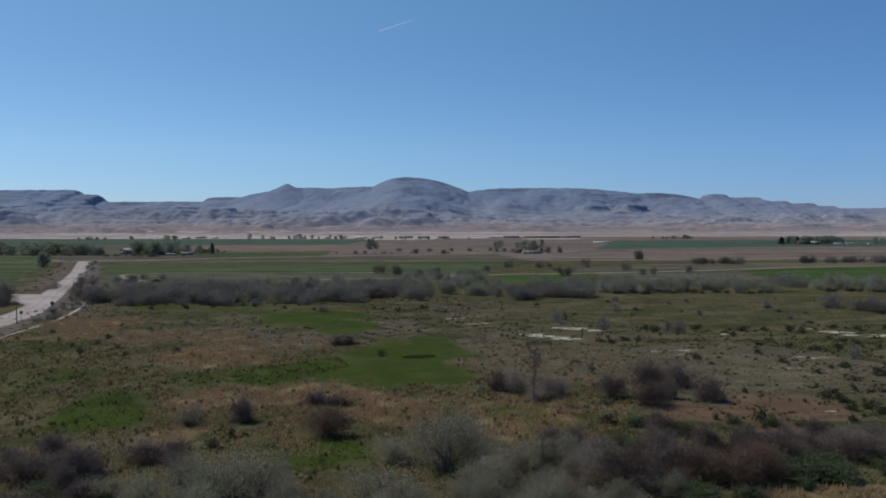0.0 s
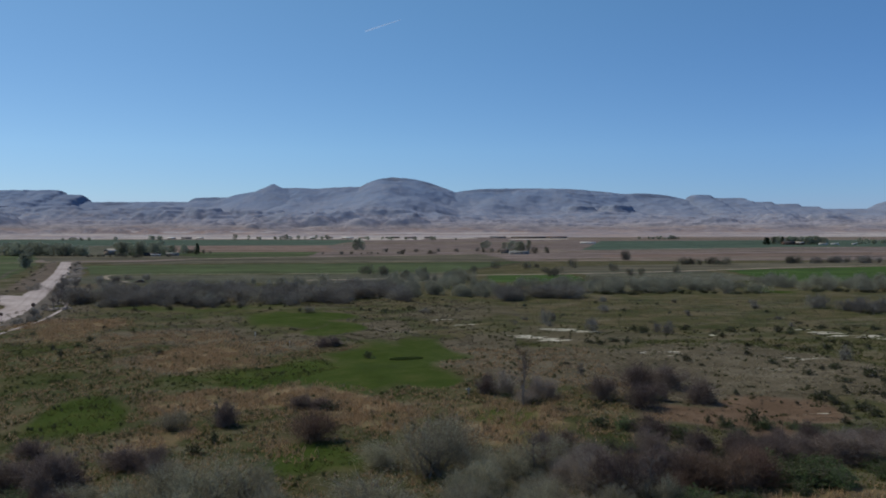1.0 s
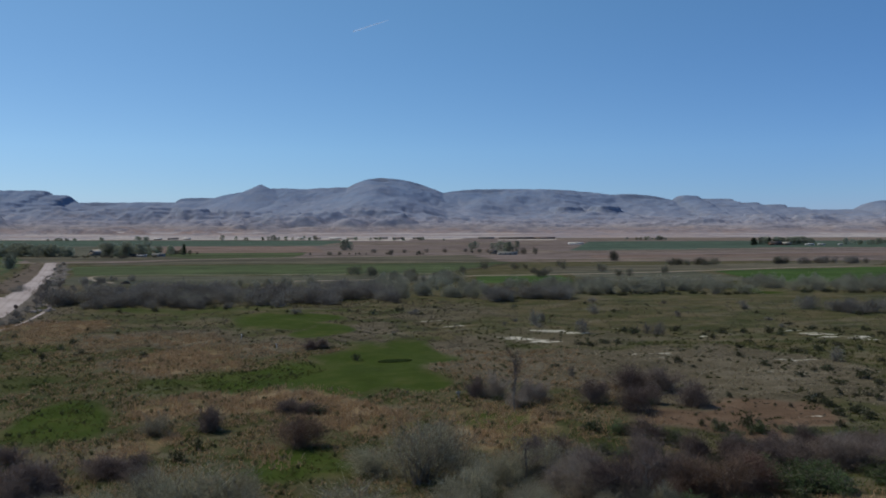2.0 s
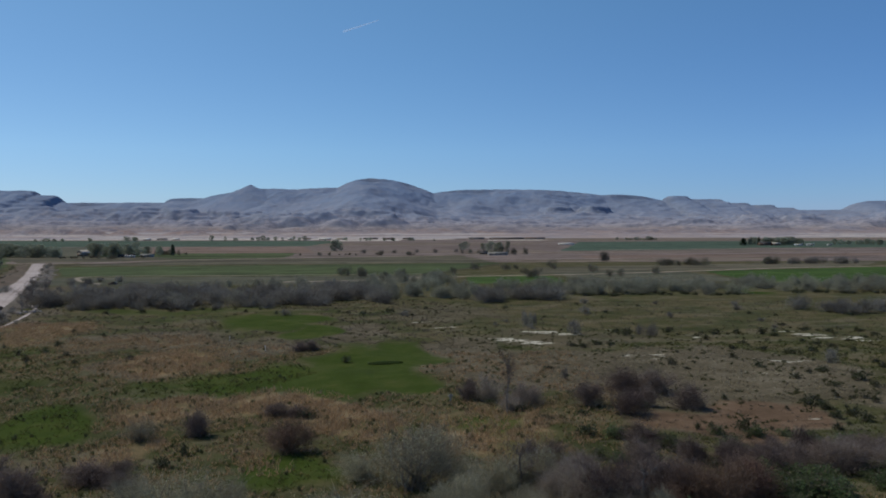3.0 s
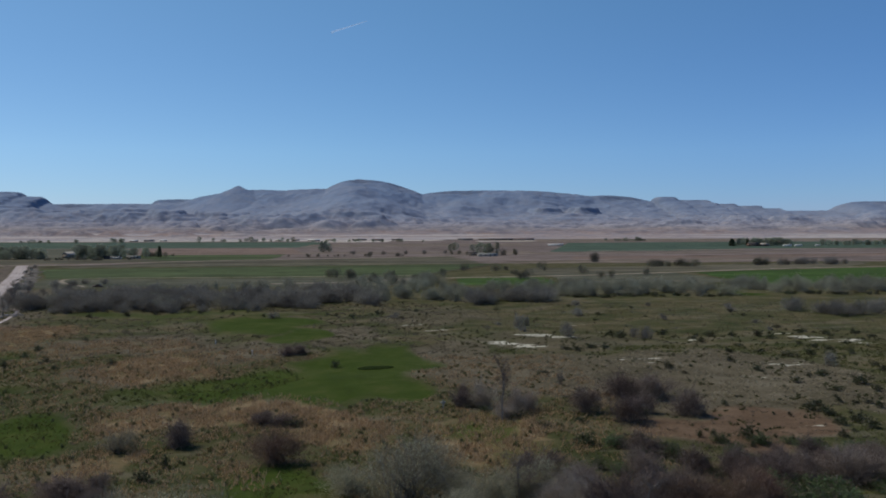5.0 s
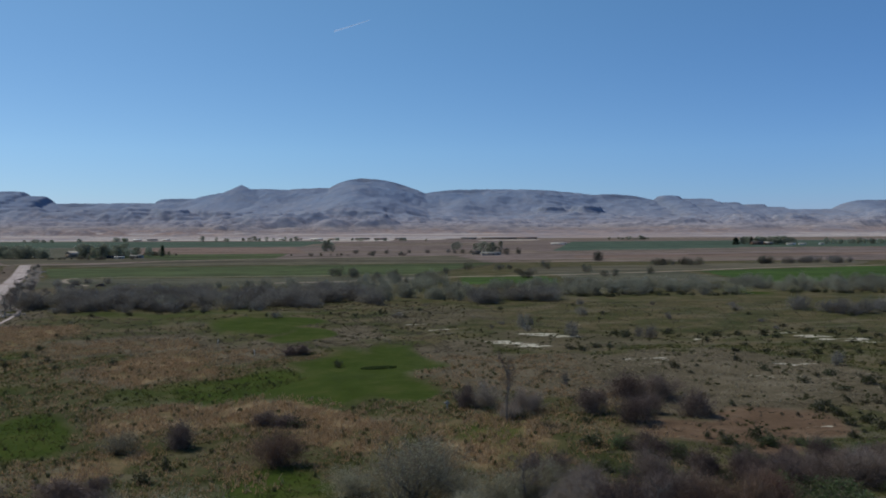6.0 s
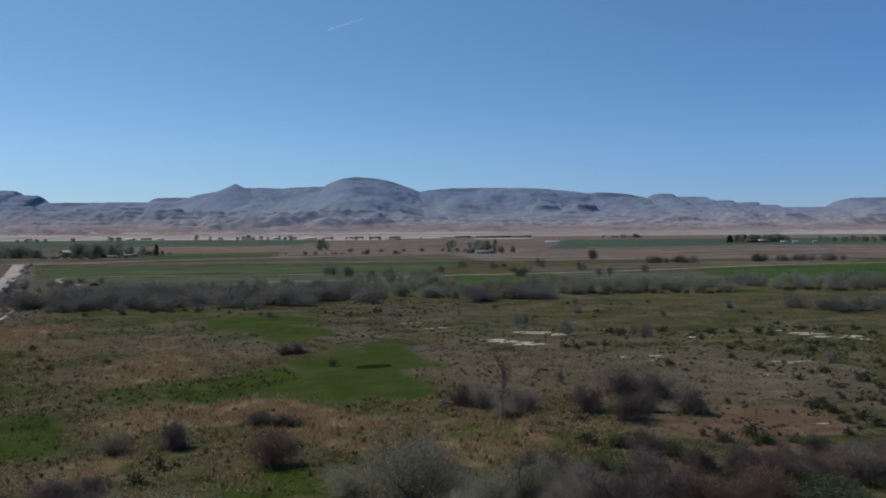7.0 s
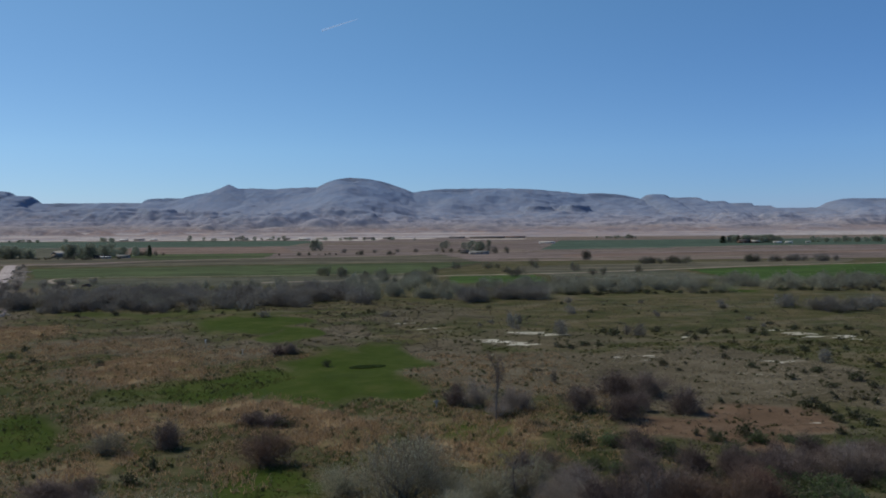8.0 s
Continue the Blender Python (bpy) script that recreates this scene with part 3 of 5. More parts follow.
ribbon("road_bank_2", [(-163, 342, 8), (-186, 400, 12), (-218, 485, 11), (-284, 648, 7)], 14, BANK_BROWN, "brown bare bank below the gravel road", "bank", 0.04, 0.25, 1.6, 14)
ribbon("path_1", [(-98, 178), (-102, 196), (-103.5, 212), (-106, 233), (-111, 255), (-117, 276), (-123, 292)], 1.0, GRAVEL, "narrow pale footpath along the road bank", "path", 0.05, 0.02, 0.12, 3)
ribbon("farm_road_1", [(-270, 640), (-230, 673), (-184, 721), (-131, 746), (-74, 772), (8, 800), (48, 832), (110, 850)], 6, TRACK, "pale dirt farm road between fields", "road", 0.16, 0.05, 0.3, 4)
ribbon("farm_road_2", [(-60, 414), (-24, 424), (8, 447), (35, 457), (63, 462), (128, 483), (233, 533), (285, 548), (420, 580)], 5.5, TRACK, "pale dirt track behind the willows", "road", 0.14, 0.05, 0.3, 5)
ribbon("path_2", [(10, 482), (-50, 478), (-100, 474), (-121, 475), (-153, 476), (-172, 466), (-168, 444), (-157, 424), (-142, 404)], 2.6, TRACK, "pale curving track behind the willow belt", "path", 0.10, 0.02, 0.3, 6)
ribbon("farm_road_3", [(-278, 653), (-305, 643), (-335, 634), (-420, 615)], 6, TRACK, "pale dirt lane joining the gravel road", "road", 0.14, 0.05, 0.2, 7)
ribbon("farm_road_4", [(230, 1020), (420, 1035), (560, 1070), (900, 1075)], 9, TRACK, "distant pale farm lane", "road", 0.18, 0.05, 0.3, 8)
ribbon("farm_road_5", [(-218, 438), (-232, 470), (-246, 505), (-260, 545)], 2.2, FALLOW, "faint pale lane across a green field", "road", 0.12, 0.02, 0.3, 15)

ribbon("ditch_bank_1", [(-256, 612), (-218, 640), (-171, 672), (-120, 690), (-40, 700)], 5.5, DITCH, "dark weedy ditch bank along the farm road", "ditch", 0.16, 0.3, 0.5, 9)
ribbon("ditch_bank_2", [(11, 470), (27, 521), (66, 613)], 4, DITCH, "dark ditch crossing the green crop", "ditch", 0.16, 0.2, 0.4, 10)
ribbon("ditch_bank_3", [(92, 672), (120, 690), (160, 688)], 5, DITCH, "dark ditch across the brown valley floor", "ditch", 0.16, 0.2, 0.5, 16)
ribbon("ditch_bank_4", [(270, 800), (330, 812), (420, 805)], 7, DITCH, "dark ditch across the far brown ground", "ditch", 0.16, 0.2, 0.5, 17)

# ---------- hills ----------
SUMMITS = [(-2120, 223, 1461, 274, 20.0), (-1960, 198, 900, 213, 20.0), (-1960, 178, 900, 275, 8.0), (-1087, 184, 200, 955, 7.0), (-698, 232, 629, 804, 2.1), (-213, 238, 929, 454, 3.0), (-196, 284, 332, 530, 2.2),
           (226, 217, 342, 119, 2.4), (435, 227, 410, 669, 5.3), (764, 216, 345, 673, 2.2), (1100, 201, 546, 480, 2.1), (1415, 193, 105, 90, 6.0), (1560, 177, 240, 110, 12.0), (1755, 157, 300, 90, 3.0),
           (1900, 146, 300, 40, 8.0), (1980, 131, 200, 80, 8.0), (2201, 120, 1456, 1461, 8.0), (2555, 168, 297, 499, 4.7), (-1493, 161, 1461, 1461, 8.0)]
# flat-topped buttes with a rim of rock: centre, height of the top, half width and half depth
BUTTES = [(-1900, 3700, 128, 150, 110), (-1590, 3600, 117, 330, 150), (-1230, 3620, 106, 330, 130), (-930, 3560, 111, 130, 90), (-700, 3620, 104, 150, 90), (-540, 3420, 89, 110, 70),
          (-400, 3400, 80, 90, 60), (-225, 3200, 56, 45, 40), (-80, 3230, 74, 55, 50), (-150, 3500, 70, 60, 60), (-1640, 3250, 74, 80, 60), (690, 4030, 134, 100, 110), (880, 4030, 137, 72, 110),
          (1500, 3650, 82, 110, 90), (1720, 3650, 80, 100, 80), (2050, 3600, 74, 200, 100), (1230, 3500, 58, 90, 70), (350, 3450, 56, 160, 90), (-620, 3150, 50, 40, 36), (-790, 3200, 54, 48, 40)]
# low red-brown mounds at the edge of the flats
MOUNDS = [(-1180, 2720, 25, 70, 40), (-1060, 2700, 29, 46, 36), (-985, 2690, 28, 42, 34), (-900, 2740, 24, 46, 34), (-700, 2760, 22, 70, 36), (-1420, 2780, 24, 90, 44), (-480, 2800, 24, 110, 40), (250, 2850, 22, 200, 40), (900, 2900, 24, 240, 44)]


def fractal(x, y, scale, octaves=5, ridged=False):
    out = np.zeros(len(x))
    for k, (a, b) in enumerate(zip(x * scale, y * scale)):
        p = (a, b, 0.37)
        out[k] = noise.ridged_multi_fractal(p, 0.9, 2.1, octaves, 1.0, 2.0) if ridged else noise.fractal(p, 1.0, 2.0, octaves)
    return out


def build_hills():
    xs, ys = np.arange(-3000, 3100.1, 8.0), np.concatenate([np.arange(2250, 2600, 18), np.arange(2600, 3000, 10), np.arange(3000, 4430, 8.5), np.arange(4430, 4880, 25)])
    gx, gy = np.meshgrid(xs, ys)
    x, y = gx.ravel(), gy.ravel()
    crest = np.zeros_like(x)
    for cx, h, wl, wr, p in SUMMITS:
        d = x - cx
        crest = np.maximum(crest, (h - 25) * np.exp(-np.abs(d / np.where(d < 0, wl, wr)) ** p))
    rough = fractal(x, y, 0.0042, 6)
    cut = fractal(x, y * 0.5, 0.0040, 5, True)
    notch = fractal(x, y, 0.013, 4)
    run = np.clip((y + 90 * rough - 3350) / (4400 - 3350), 0, 1)
    back = np.clip((4860 - y) / 420, 0, 1) ** 0.7
    rise = np.where(y < 4400, run ** (1.8 - 0.95 * np.exp(-((x + 196) / 430) ** 2)), 1.0) * back
    apron = np.clip((y - 2290) / 1000, 0, 1.15) ** 1.15 * 24 - 1.5 * np.clip((2320 - y) / 60, 0, 1)
    z = apron + crest * rise
    for cx, cy, h, rx, ry in BUTTES:
        d = np.sqrt(((x - cx + 55 * rough + 30 * notch) / rx) ** 2 + ((y - cy + 45 * rough + 25 * notch) / ry) ** 2) + 0.10 * rough
        shape = np.where(d < 0.7, 1.0 - 0.06 * d / 0.7, np.where(d < 0.8, 0.94 - 0.15 * (d - 0.7) / 0.1, 0.79 * np.exp(-((d - 0.8) / 0.95) ** 1.35)))
        z = np.maximum(z, apron + (h - apron).clip(0) * shape)
    for cx, cy, h, rx, ry in MOUNDS:
        d = ((x - cx + 20 * notch) / rx) ** 2 + ((y - cy + 10 * notch) / ry) ** 2
        z = np.maximum(z, apron + (h - apron).clip(0) * np.exp(-d ** 1.2))
    z = np.maximum(z, 253 - 0.42 * np.hypot(x + 803, (y - 4400) * 0.8) - 6 * np.clip(rough, -1, 1))
    g = np.random.default_rng(8)
    for _ in range(110):
        cx, cy = g.uniform(-2600, 2700), g.uniform(2950, 3800)
        rx, ry, h = g.uniform(50, 230), g.uniform(35, 80), g.uniform(4, 15) * (0.6 + (cy - 2850) / 1500)
        d = ((x - cx + 40 * rough) / rx) ** 2 + ((y - cy + 30 * rough) / ry) ** 2
        z += h * np.exp(-d ** 2)
    front, upper = np.clip((y - 3000) / 400, 0, 1) * np.clip((3900 - y) / 300, 0, 1), np.clip((y - 3700) / 300, 0, 1) * np.clip((4420 - y) / 300, 0, 1)
    fine = fractal(x, y, 0.012, 5, True) - 1.1
    z += front * (6 * rough + 6 * (cut - 1.1) + 7 * fine) + upper * (3 * rough + 7 * (cut - 1.1) + 2 * fine)
    lift = (z - apron).clip(0)
    ledge = 15 + 4 * rough
    part_of = lift / ledge - np.floor(lift / ledge)
    stepped = ledge * (np.floor(lift / ledge) + np.clip((part_of - 0.55) / 0.4, 0, 1))
    firm = np.clip(0.5 + 0.8 * cut - 0.9, 0.1, 0.6) * (1 - 0.7 * np.exp(-((x + 196) / 400) ** 2)) * np.clip((y - 2950) / 150, 0, 1) * np.clip((4380 - y) / 60, 0, 1)
    z += (stepped - lift) * firm
    z += np.clip((y - 2400) / 300, 0, 1) * 1.2 * fractal(x, y, 0.02, 3) + np.where(y > 4300, 1.0, 0) * 1.5 * fractal(x, y, 0.03, 3)
    nx, ny = len(xs), len(ys)
    i = np.arange(nx * ny).reshape(ny, nx)
    f = np.stack([i[:-1, :-1], i[:-1, 1:], i[1:, 1:], i[1:, :-1]], -1).reshape(-1, 4)
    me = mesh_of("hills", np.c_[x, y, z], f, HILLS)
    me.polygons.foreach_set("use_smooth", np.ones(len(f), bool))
    return tagged(new("hills", me), "bare desert mountains tinted mauve-grey with haze, with pale foothills", "mountains", kind="structure")


build_hills()


# ---------- plants ----------
def bush_kind(name, seed, stems, twigs, sprays, leaf_mat, twig_mat, twig_width, leaf_size, droop, label, category, upright=0.0, fill=0.3, mounds=1):
    """A many-stemmed bush one metre high and one metre wide, at its base."""
    rng = np.random.default_rng(seed)
    top = new(name)
    phi, rho = rng.uniform(0, 6.283, stems), np.sqrt(rng.uniform(0, 1, stems)) * (1 - upright)
    lobes = 1 + 0.22 * np.sin(phi * 3 + seed) + 0.12 * np.sin(phi * 5 + 2 * seed)
    tip = np.stack([0.5 * rho * np.cos(phi) * lobes, 0.5 * rho * np.sin(phi) * lobes, np.sqrt(np.clip(1 - 0.75 * rho**2, 0.05, 1)) * rng.uniform(0.62, 1.0, stems)], -1)
    foot = np.c_[rng.normal(size=(stems, 2)) * 0.06, np.full(stems, -0.02)]
    s = np.array([0, 0.3, 0.65, 1.0])
    lines = foot[:, None] + (tip - foot)[:, None] * s[None, :, None]
    lines[:, 1:3, :2] *= 0.8
    lines[:, 1:3] += rng.normal(size=(stems, 2, 3)) * 0.04
    lines[:, 3] += rng.normal(size=(stems, 3)) * 0.05
    radii = np.array([0.012, 0.008, 0.005, 0.002])[None] * rng.uniform(0.7, 1.4, (stems, 1))
    pick, t = rng.integers(stems, size=twigs), rng.uniform(0.45, 2.999, twigs)
    k = t.astype(int)
    a = lines[pick, k] + (lines[pick, k + 1] - lines[pick, k]) * (t - k)[:, None]
    out = np.c_[a[:, :2], a[:, 2:] * 0.8 - 0.1]
    out /= np.linalg.norm(out, axis=1)[:, None]
    b = a + (out * 0.8 + rng.normal(size=a.shape) * 0.75 + (0, 0, 0.3 - droop)) * rng.uniform(0.04, 0.14, twigs)[:, None]
    n = int(twigs * fill)
    which = rng.integers(mounds, size=n)
    off = rng.uniform(-0.26, 0.26, (mounds, 2)) * (mounds > 1)
    big, tall = (rng.uniform(0.55, 0.85, mounds), np.r_[1.08, rng.uniform(0.6, 1.0, mounds - 1)]) if mounds > 1 else (np.ones(1), np.ones(1))
    az, ra, up = rng.uniform(0, 6.283, n), rng.uniform(0.2, 1.0, n) ** 0.5, rng.uniform(0.02, 1.0, n) ** 0.8
    lump = 1 + 0.16 * np.sin(az * 4 + up * 7 + seed + 2 * which) + 0.12 * np.sin(az * 9 - up * 13 + 2 * seed) + 0.08 * np.sin(az * 17 + up * 23)
    lob = (1 + 0.2 * np.sin(az * 3 + seed) + 0.12 * np.sin(az * 5 + 2 * seed)) * lump * 0.44 * ra * np.sqrt(1.02 - up**2)
    up = up * (0.86 + 0.14 * np.sin(az * 5 + seed) + 0.07 * rng.normal(size=n))
    a[:n] = np.stack([lob * np.cos(az) * big[which] + off[which, 0], lob * np.sin(az) * big[which] + off[which, 1], up * 0.84 * tall[which]], -1) + rng.normal(size=(n, 3)) * 0.03
    a[:, 2] = np.maximum(a[:, 2], 0.01)
    b[:n] = a[:n] + (a[:n] * (0.8, 0.8, 0.5) + rng.normal(size=(n, 3)) * 0.5 + (0, 0, 0.5 - droop)) * rng.uniform(0.04, 0.13, (n, 1)) * np.where(rng.uniform(size=(n, 1)) < 0.10, 2.0, 1.0)
    b[:, 2] = np.maximum(b[:, 2], 0.01)
    tagged(part("stem", mesh_of("stem", *tubes(lines, radii), BARK), top), "grey woody stems", kind="stuff")
    if sprays:
        q = rng.integers(twigs, size=sprays)
        c = a[q] + (b[q] - a[q]) * rng.uniform(0.2, 1.1, (sprays, 1)) + rng.normal(size=(sprays, 3)) * 0.02
        c[:, 2] = np.maximum(c[:, 2], 0.02)
        tagged(part("branchwork", mesh_of("branchwork", *blades(a, b, np.full(twigs, twig_width), rng), twig_mat), top), kind="stuff")
        part("crown", mesh_of("crown", *leaves(c, rng.uniform(0.6, 1.3, sprays) * leaf_size, rng), leaf_mat), top)
    else:
        c = b + (b - a) * rng.uniform(0.3, 0.9, (twigs, 1)) + rng.normal(size=a.shape) * 0.045
        c[:, 2] = np.maximum(c[:, 2], 0.01)
        part("crown", mesh_of("crown", *joined(blades(a, b, np.full(twigs, twig_width), rng), blades(b, c, np.full(twigs, twig_width * 0.8), rng)), twig_mat), top)
    return tagged(top, label, category)


def tree_kind(name, seed, slim, clumps, leaf_mat, label, cone=False, sparse=1.0):
    """A tree one metre high: tapered trunk, limbs, and a crown of many leaf sprays in uneven clumps."""
    rng = np.random.default_rng(seed)
    top = new(name)
    trunk = np.array([[(0, 0, -0.02), (0.01, 0.0, 0.2), (-0.01, 0.01, 0.5), (0.005, 0, 0.85)]], float)
    rad = np.array([[0.03, 0.024, 0.015, 0.004]])
    n = 14
    h0 = rng.uniform(0.18, 0.7, n)
    ang = rng.uniform(0, 6.283, n)
    reach = slim * 0.5 * rng.uniform(0.6, 1.0, n) * (1.05 - (h0 if cone else 0.35 * h0))
    lb = np.stack([np.cos(ang) * reach, np.sin(ang) * reach, h0 + rng.uniform(0.05, 0.25, n) * (0.2 if cone else 1)], -1)
    la = np.c_[np.zeros((n, 2)), h0]
    limbs = np.stack([la, (la + lb) / 2 + (0, 0, 0.03), (la * 0.2 + lb * 0.8) + (0, 0, 0.02), lb], 1)
    part("trunk", mesh_of("trunk", *joined(tubes(trunk, rad, 6), tubes(limbs, np.tile([0.012, 0.008, 0.005, 0.002], (n, 1)), 4)), BARK), top, "grey bark trunk and limbs")
    hz = rng.uniform(0.06 if cone else 0.10, 0.97, clumps)
    prof = (1.02 - hz) ** 0.8 if cone else np.sqrt(np.clip(1 - ((hz - 0.52) / 0.49) ** 2, 0.02, 1))
    rr = slim * 0.5 * prof * np.sqrt(rng.uniform(0.12, 1, clumps)) * (1 + 0.2 * rng.normal(size=clumps))
    an = rng.uniform(0, 6.283, clumps)
    cen = np.stack([np.cos(an) * rr, np.sin(an) * rr, hz], -1)
    per = int(13 * sparse)
    c = (cen[:, None] + rng.normal(size=(clumps, per, 3)) * (0.06, 0.06, 0.045)).reshape(-1, 3)
    c[:, 2] = np.clip(c[:, 2], 0.05, 1.02)
    part("crown", mesh_of("crown", *leaves(c, rng.uniform(0.030, 0.056, len(c)), rng), leaf_mat), top)
    return tagged(top, label, "tree")


def bare_tree_kind(name, seed):
    """A leafless tree one metre high: bent trunk, forking limbs and a haze of twigs."""
    rng = np.random.default_rng(seed)
    top = new(name)
    s4 = np.array([0, 0.33, 0.66, 1.0])[:, None]
    trunk = np.array([0.0, 0.0, -0.02]) + s4 * (0.05 * rng.normal(), 0.05 * rng.normal(), 0.82) + np.r_[np.zeros((1, 3)), rng.normal(size=(3, 3)) * 0.02]
    n = 14
    h = rng.uniform(0.25, 0.95, n)
    root = np.stack([np.interp(h, s4[:, 0], trunk[:, k]) for k in range(3)], -1)
    az = rng.uniform(0, 6.283, n)
    reach = rng.uniform(0.2, 0.42, n) * (1.1 - 0.6 * h)
    tip = root + np.stack([np.cos(az) * reach, np.sin(az) * reach, reach * rng.uniform(0.5, 1.3, n)], -1)
    limbs = root[:, None] + (tip - root)[:, None] * s4[None, :, :]
    limbs[:, 1:] += rng.normal(size=(n, 3, 3)) * 0.02
    m = 90
    pick, t = rng.integers(n, size=m), rng.uniform(0.6, 2.99, m)
    k = t.astype(int)
    r2 = limbs[pick, k] + (limbs[pick, k + 1] - limbs[pick, k]) * (t - k)[:, None]
    t2 = r2 + (rng.normal(size=(m, 3)) * 0.8 + (0, 0, 0.5)) * rng.uniform(0.05, 0.13, (m, 1))
    subs = r2[:, None] + (t2 - r2)[:, None] * s4[None, :, :]
    subs[:, 1:] += rng.normal(size=(m, 3, 3)) * 0.008
    wood = joined(tubes(trunk[None], np.array([[0.022, 0.018, 0.013, 0.006]]), 6), tubes(limbs, np.tile([0.010, 0.007, 0.005, 0.002], (n, 1))), tubes(subs, np.tile([0.004, 0.003, 0.002, 0.001], (m, 1)), 3))
    part("trunk", mesh_of("trunk", *wood, BARK), top, "grey bent trunk with forking limbs")
    q, u = rng.integers(m, size=900), rng.uniform(0.2, 1.0, (900, 1))
    a = r2[q] + (t2[q] - r2[q]) * u
    b = a + (rng.normal(size=a.shape) + (0, 0, 0.4)) * rng.uniform(0.02, 0.07, (900, 1))
    part("crown", mesh_of("crown", *blades(a, b, np.full(900, 0.0035), rng), BARE), top, "sparse haze of bare twigs")
    return tagged(top, "slender leafless grey tree with forking limbs", "tree")


USED = set()


def put(kinds, k, x, y, h, w, turn, group="", z=None):
    """One plant of the kind, at its height and width; the first takes the original, the rest are copies."""
    proto = kinds[k % len(kinds)]
    sx, sy, sz = proto.scale
    m = Matrix.LocRotScale((x, y, float(height_at(x, y)) if z is None else z), Euler((0, 0, turn)), (w / sx, w / sy, h / sz))
    if proto.name in USED:
        ob = copy_thing(proto, m)
    else:
        USED.add(proto.name)
        proto.matrix_basis = m
        ob = proto
    if group:
        tagged(ob, group=group)
    return ob


W_LABEL = "grey-green budding willow bush on the rough meadow"
B_LABEL, R_LABEL = "leafless purple-grey bush with dense fine twigs", "leafless reddish-brown bush with dense fine twigs"
sage = [bush_kind("willow_bush", 11 + i, 26, 4200, 3000, SAGE, SAGETWIG, 0.0038, 0.0095, -0.1, W_LABEL, "bush", 0.0, 0.7, 4) for i in range(4)]
bare = [bush_kind("bare_bush", 31 + i, 26, 4600, 0, None, BARE, 0.0052, 0.0, 0.05, B_LABEL, "bush", 0.0, 0.66, 2) for i in range(4)]
grey = [bush_kind("bare_bush", 41 + i, 26, 4000, 0, None, GREYTWIG, 0.0042, 0.0, 0.0, "leafless pale mauve-grey bush with fine twigs", "bush", 0.0, 0.62, 6) for i in range(3)]
red = [bush_kind("tamarisk_bush", 51 + i, 26, 4600, 0, None, RED, 0.0050, 0.0, 0.0, R_LABEL, "bush", 0.0, 0.6, 3) for i in range(3)]
far_sage = [bush_kind("willow_shrub", 15 + i, 10, 500, 1900, FARSAGE, FARSAGE, 0.009, 0.018, 0.15, "grey-green willow in the belt across the valley", "bush", 0.1, 0.92, 3) for i in range(4)]
far_bare = [bush_kind("leafless_willow", 35 + i, 12, 1000, 0, None, FARBARE, 0.0115, 0.0, 0.1, "leafless purple-grey willow in the dark valley belt", "bush", 0.0, 0.6, 3) for i in range(4)]
field_bush = [bush_kind("field_bush", 25 + i, 10, 600, 1500, FIELDLEAF, BARE, 0.010, 0.022, 0.15, "dark grey-green bush at a field edge", "bush", 0.1, 0.9, 3) for i in range(3)]
shrub = [bush_kind("low_shrub", 71 + i, 12, 130, 820, SHRUB, BARE, 0.010, 0.042, 0.2, "small dark green shrub on dry ground", "shrub", 0.0, 0.9, 6) for i in range(4)]
leafy = [bush_kind("leafy_shrub", 91 + i, 18, 500, 1700, LEAFY, BARE, 0.01, 0.030, 0.2, "fresh green leafy shrub in the willow thicket", "shrub", 0.0, 0.8, 5) for i in range(3)]
snag = [bare_tree_kind("bare_tree", 111 + i) for i in range(3)]
broad = [tree_kind("farm_tree", 131 + i, 0.85, 60, TREE, "spreading tree in early green leaf", False) for i in range(4)]
poplar = [tree_kind("poplar_tree", 151 + i, 0.38, 45, TREE, "narrow upright poplar with thin leaf", False, 0.8) for i in range(2)]
conifer = [tree_kind("conifer_tree", 161 + i, 0.6, 70, PINE, "dark green conifer beside a farmyard", True) for i in range(2)]

SAGE_AT = [(-19.8, 77.5, 4.9, 6.2), (-23.6, 78.3, 4.2, 4.7), (-16.8, 78.3, 3.9, 4.7), (-32.5, 107.9, 2.9, 3.6), (-0.2, 88.4, 5.9, 6.5), (1.0, 97.5, 4.7, 7.1), (-5.1, 91.6, 3.0, 4.6),
           (-5.3, 77.5, 3.6, 7.2), (3.6, 81.1, 3.7, 4.8), 
           (11.1, 77.5, 3.1, 4.6), (8.0, 88.0, 3.4, 4.8), (12.5, 91.5, 3.0, 4.4), (-31.6, 77.5, 2.3, 3.6)]
BARE_AT = [(24.6, 124.4, 3.5, 4.0), (33.0, 138.0, 3.6, 6.2), (38.2, 135.5, 3.6, 6.4), (32.6, 124.0, 2.6, 3.4), (18.0, 80.8, 4.3, 5.4), (22.2, 84.4, 4.0, 4.5), (7.9, 129.6, 3.0, 3.4), (-35.7, 83.5, 3.4, 6.1), (-41.7, 84.4, 2.8, 5.0), (-32.1, 90.5, 2.1, 5.4), (-44.1, 97.0, 1.9, 3.9), (-26.5, 109.8, 3.1, 3.6), (-18.0, 121.8, 1.8, 3.4), (-15.2, 121.4, 1.5, 3.6), (-23.0, 181.0, 1.7, 3.6), (-19.8, 181.6, 2.0, 3.8),
           (28.4, 118.4, 3.5, 4.7), (38.2, 123.0, 3.6, 4.7), (36.0, 91.6, 3.0, 4.2), (39.4, 92.2, 2.7, 4.0), (25.6, 84.4, 3.5, 5.0), (45.1, 97.5, 1.9, 3.9),
           (26.0, 101.5, 2.4, 4.0)]
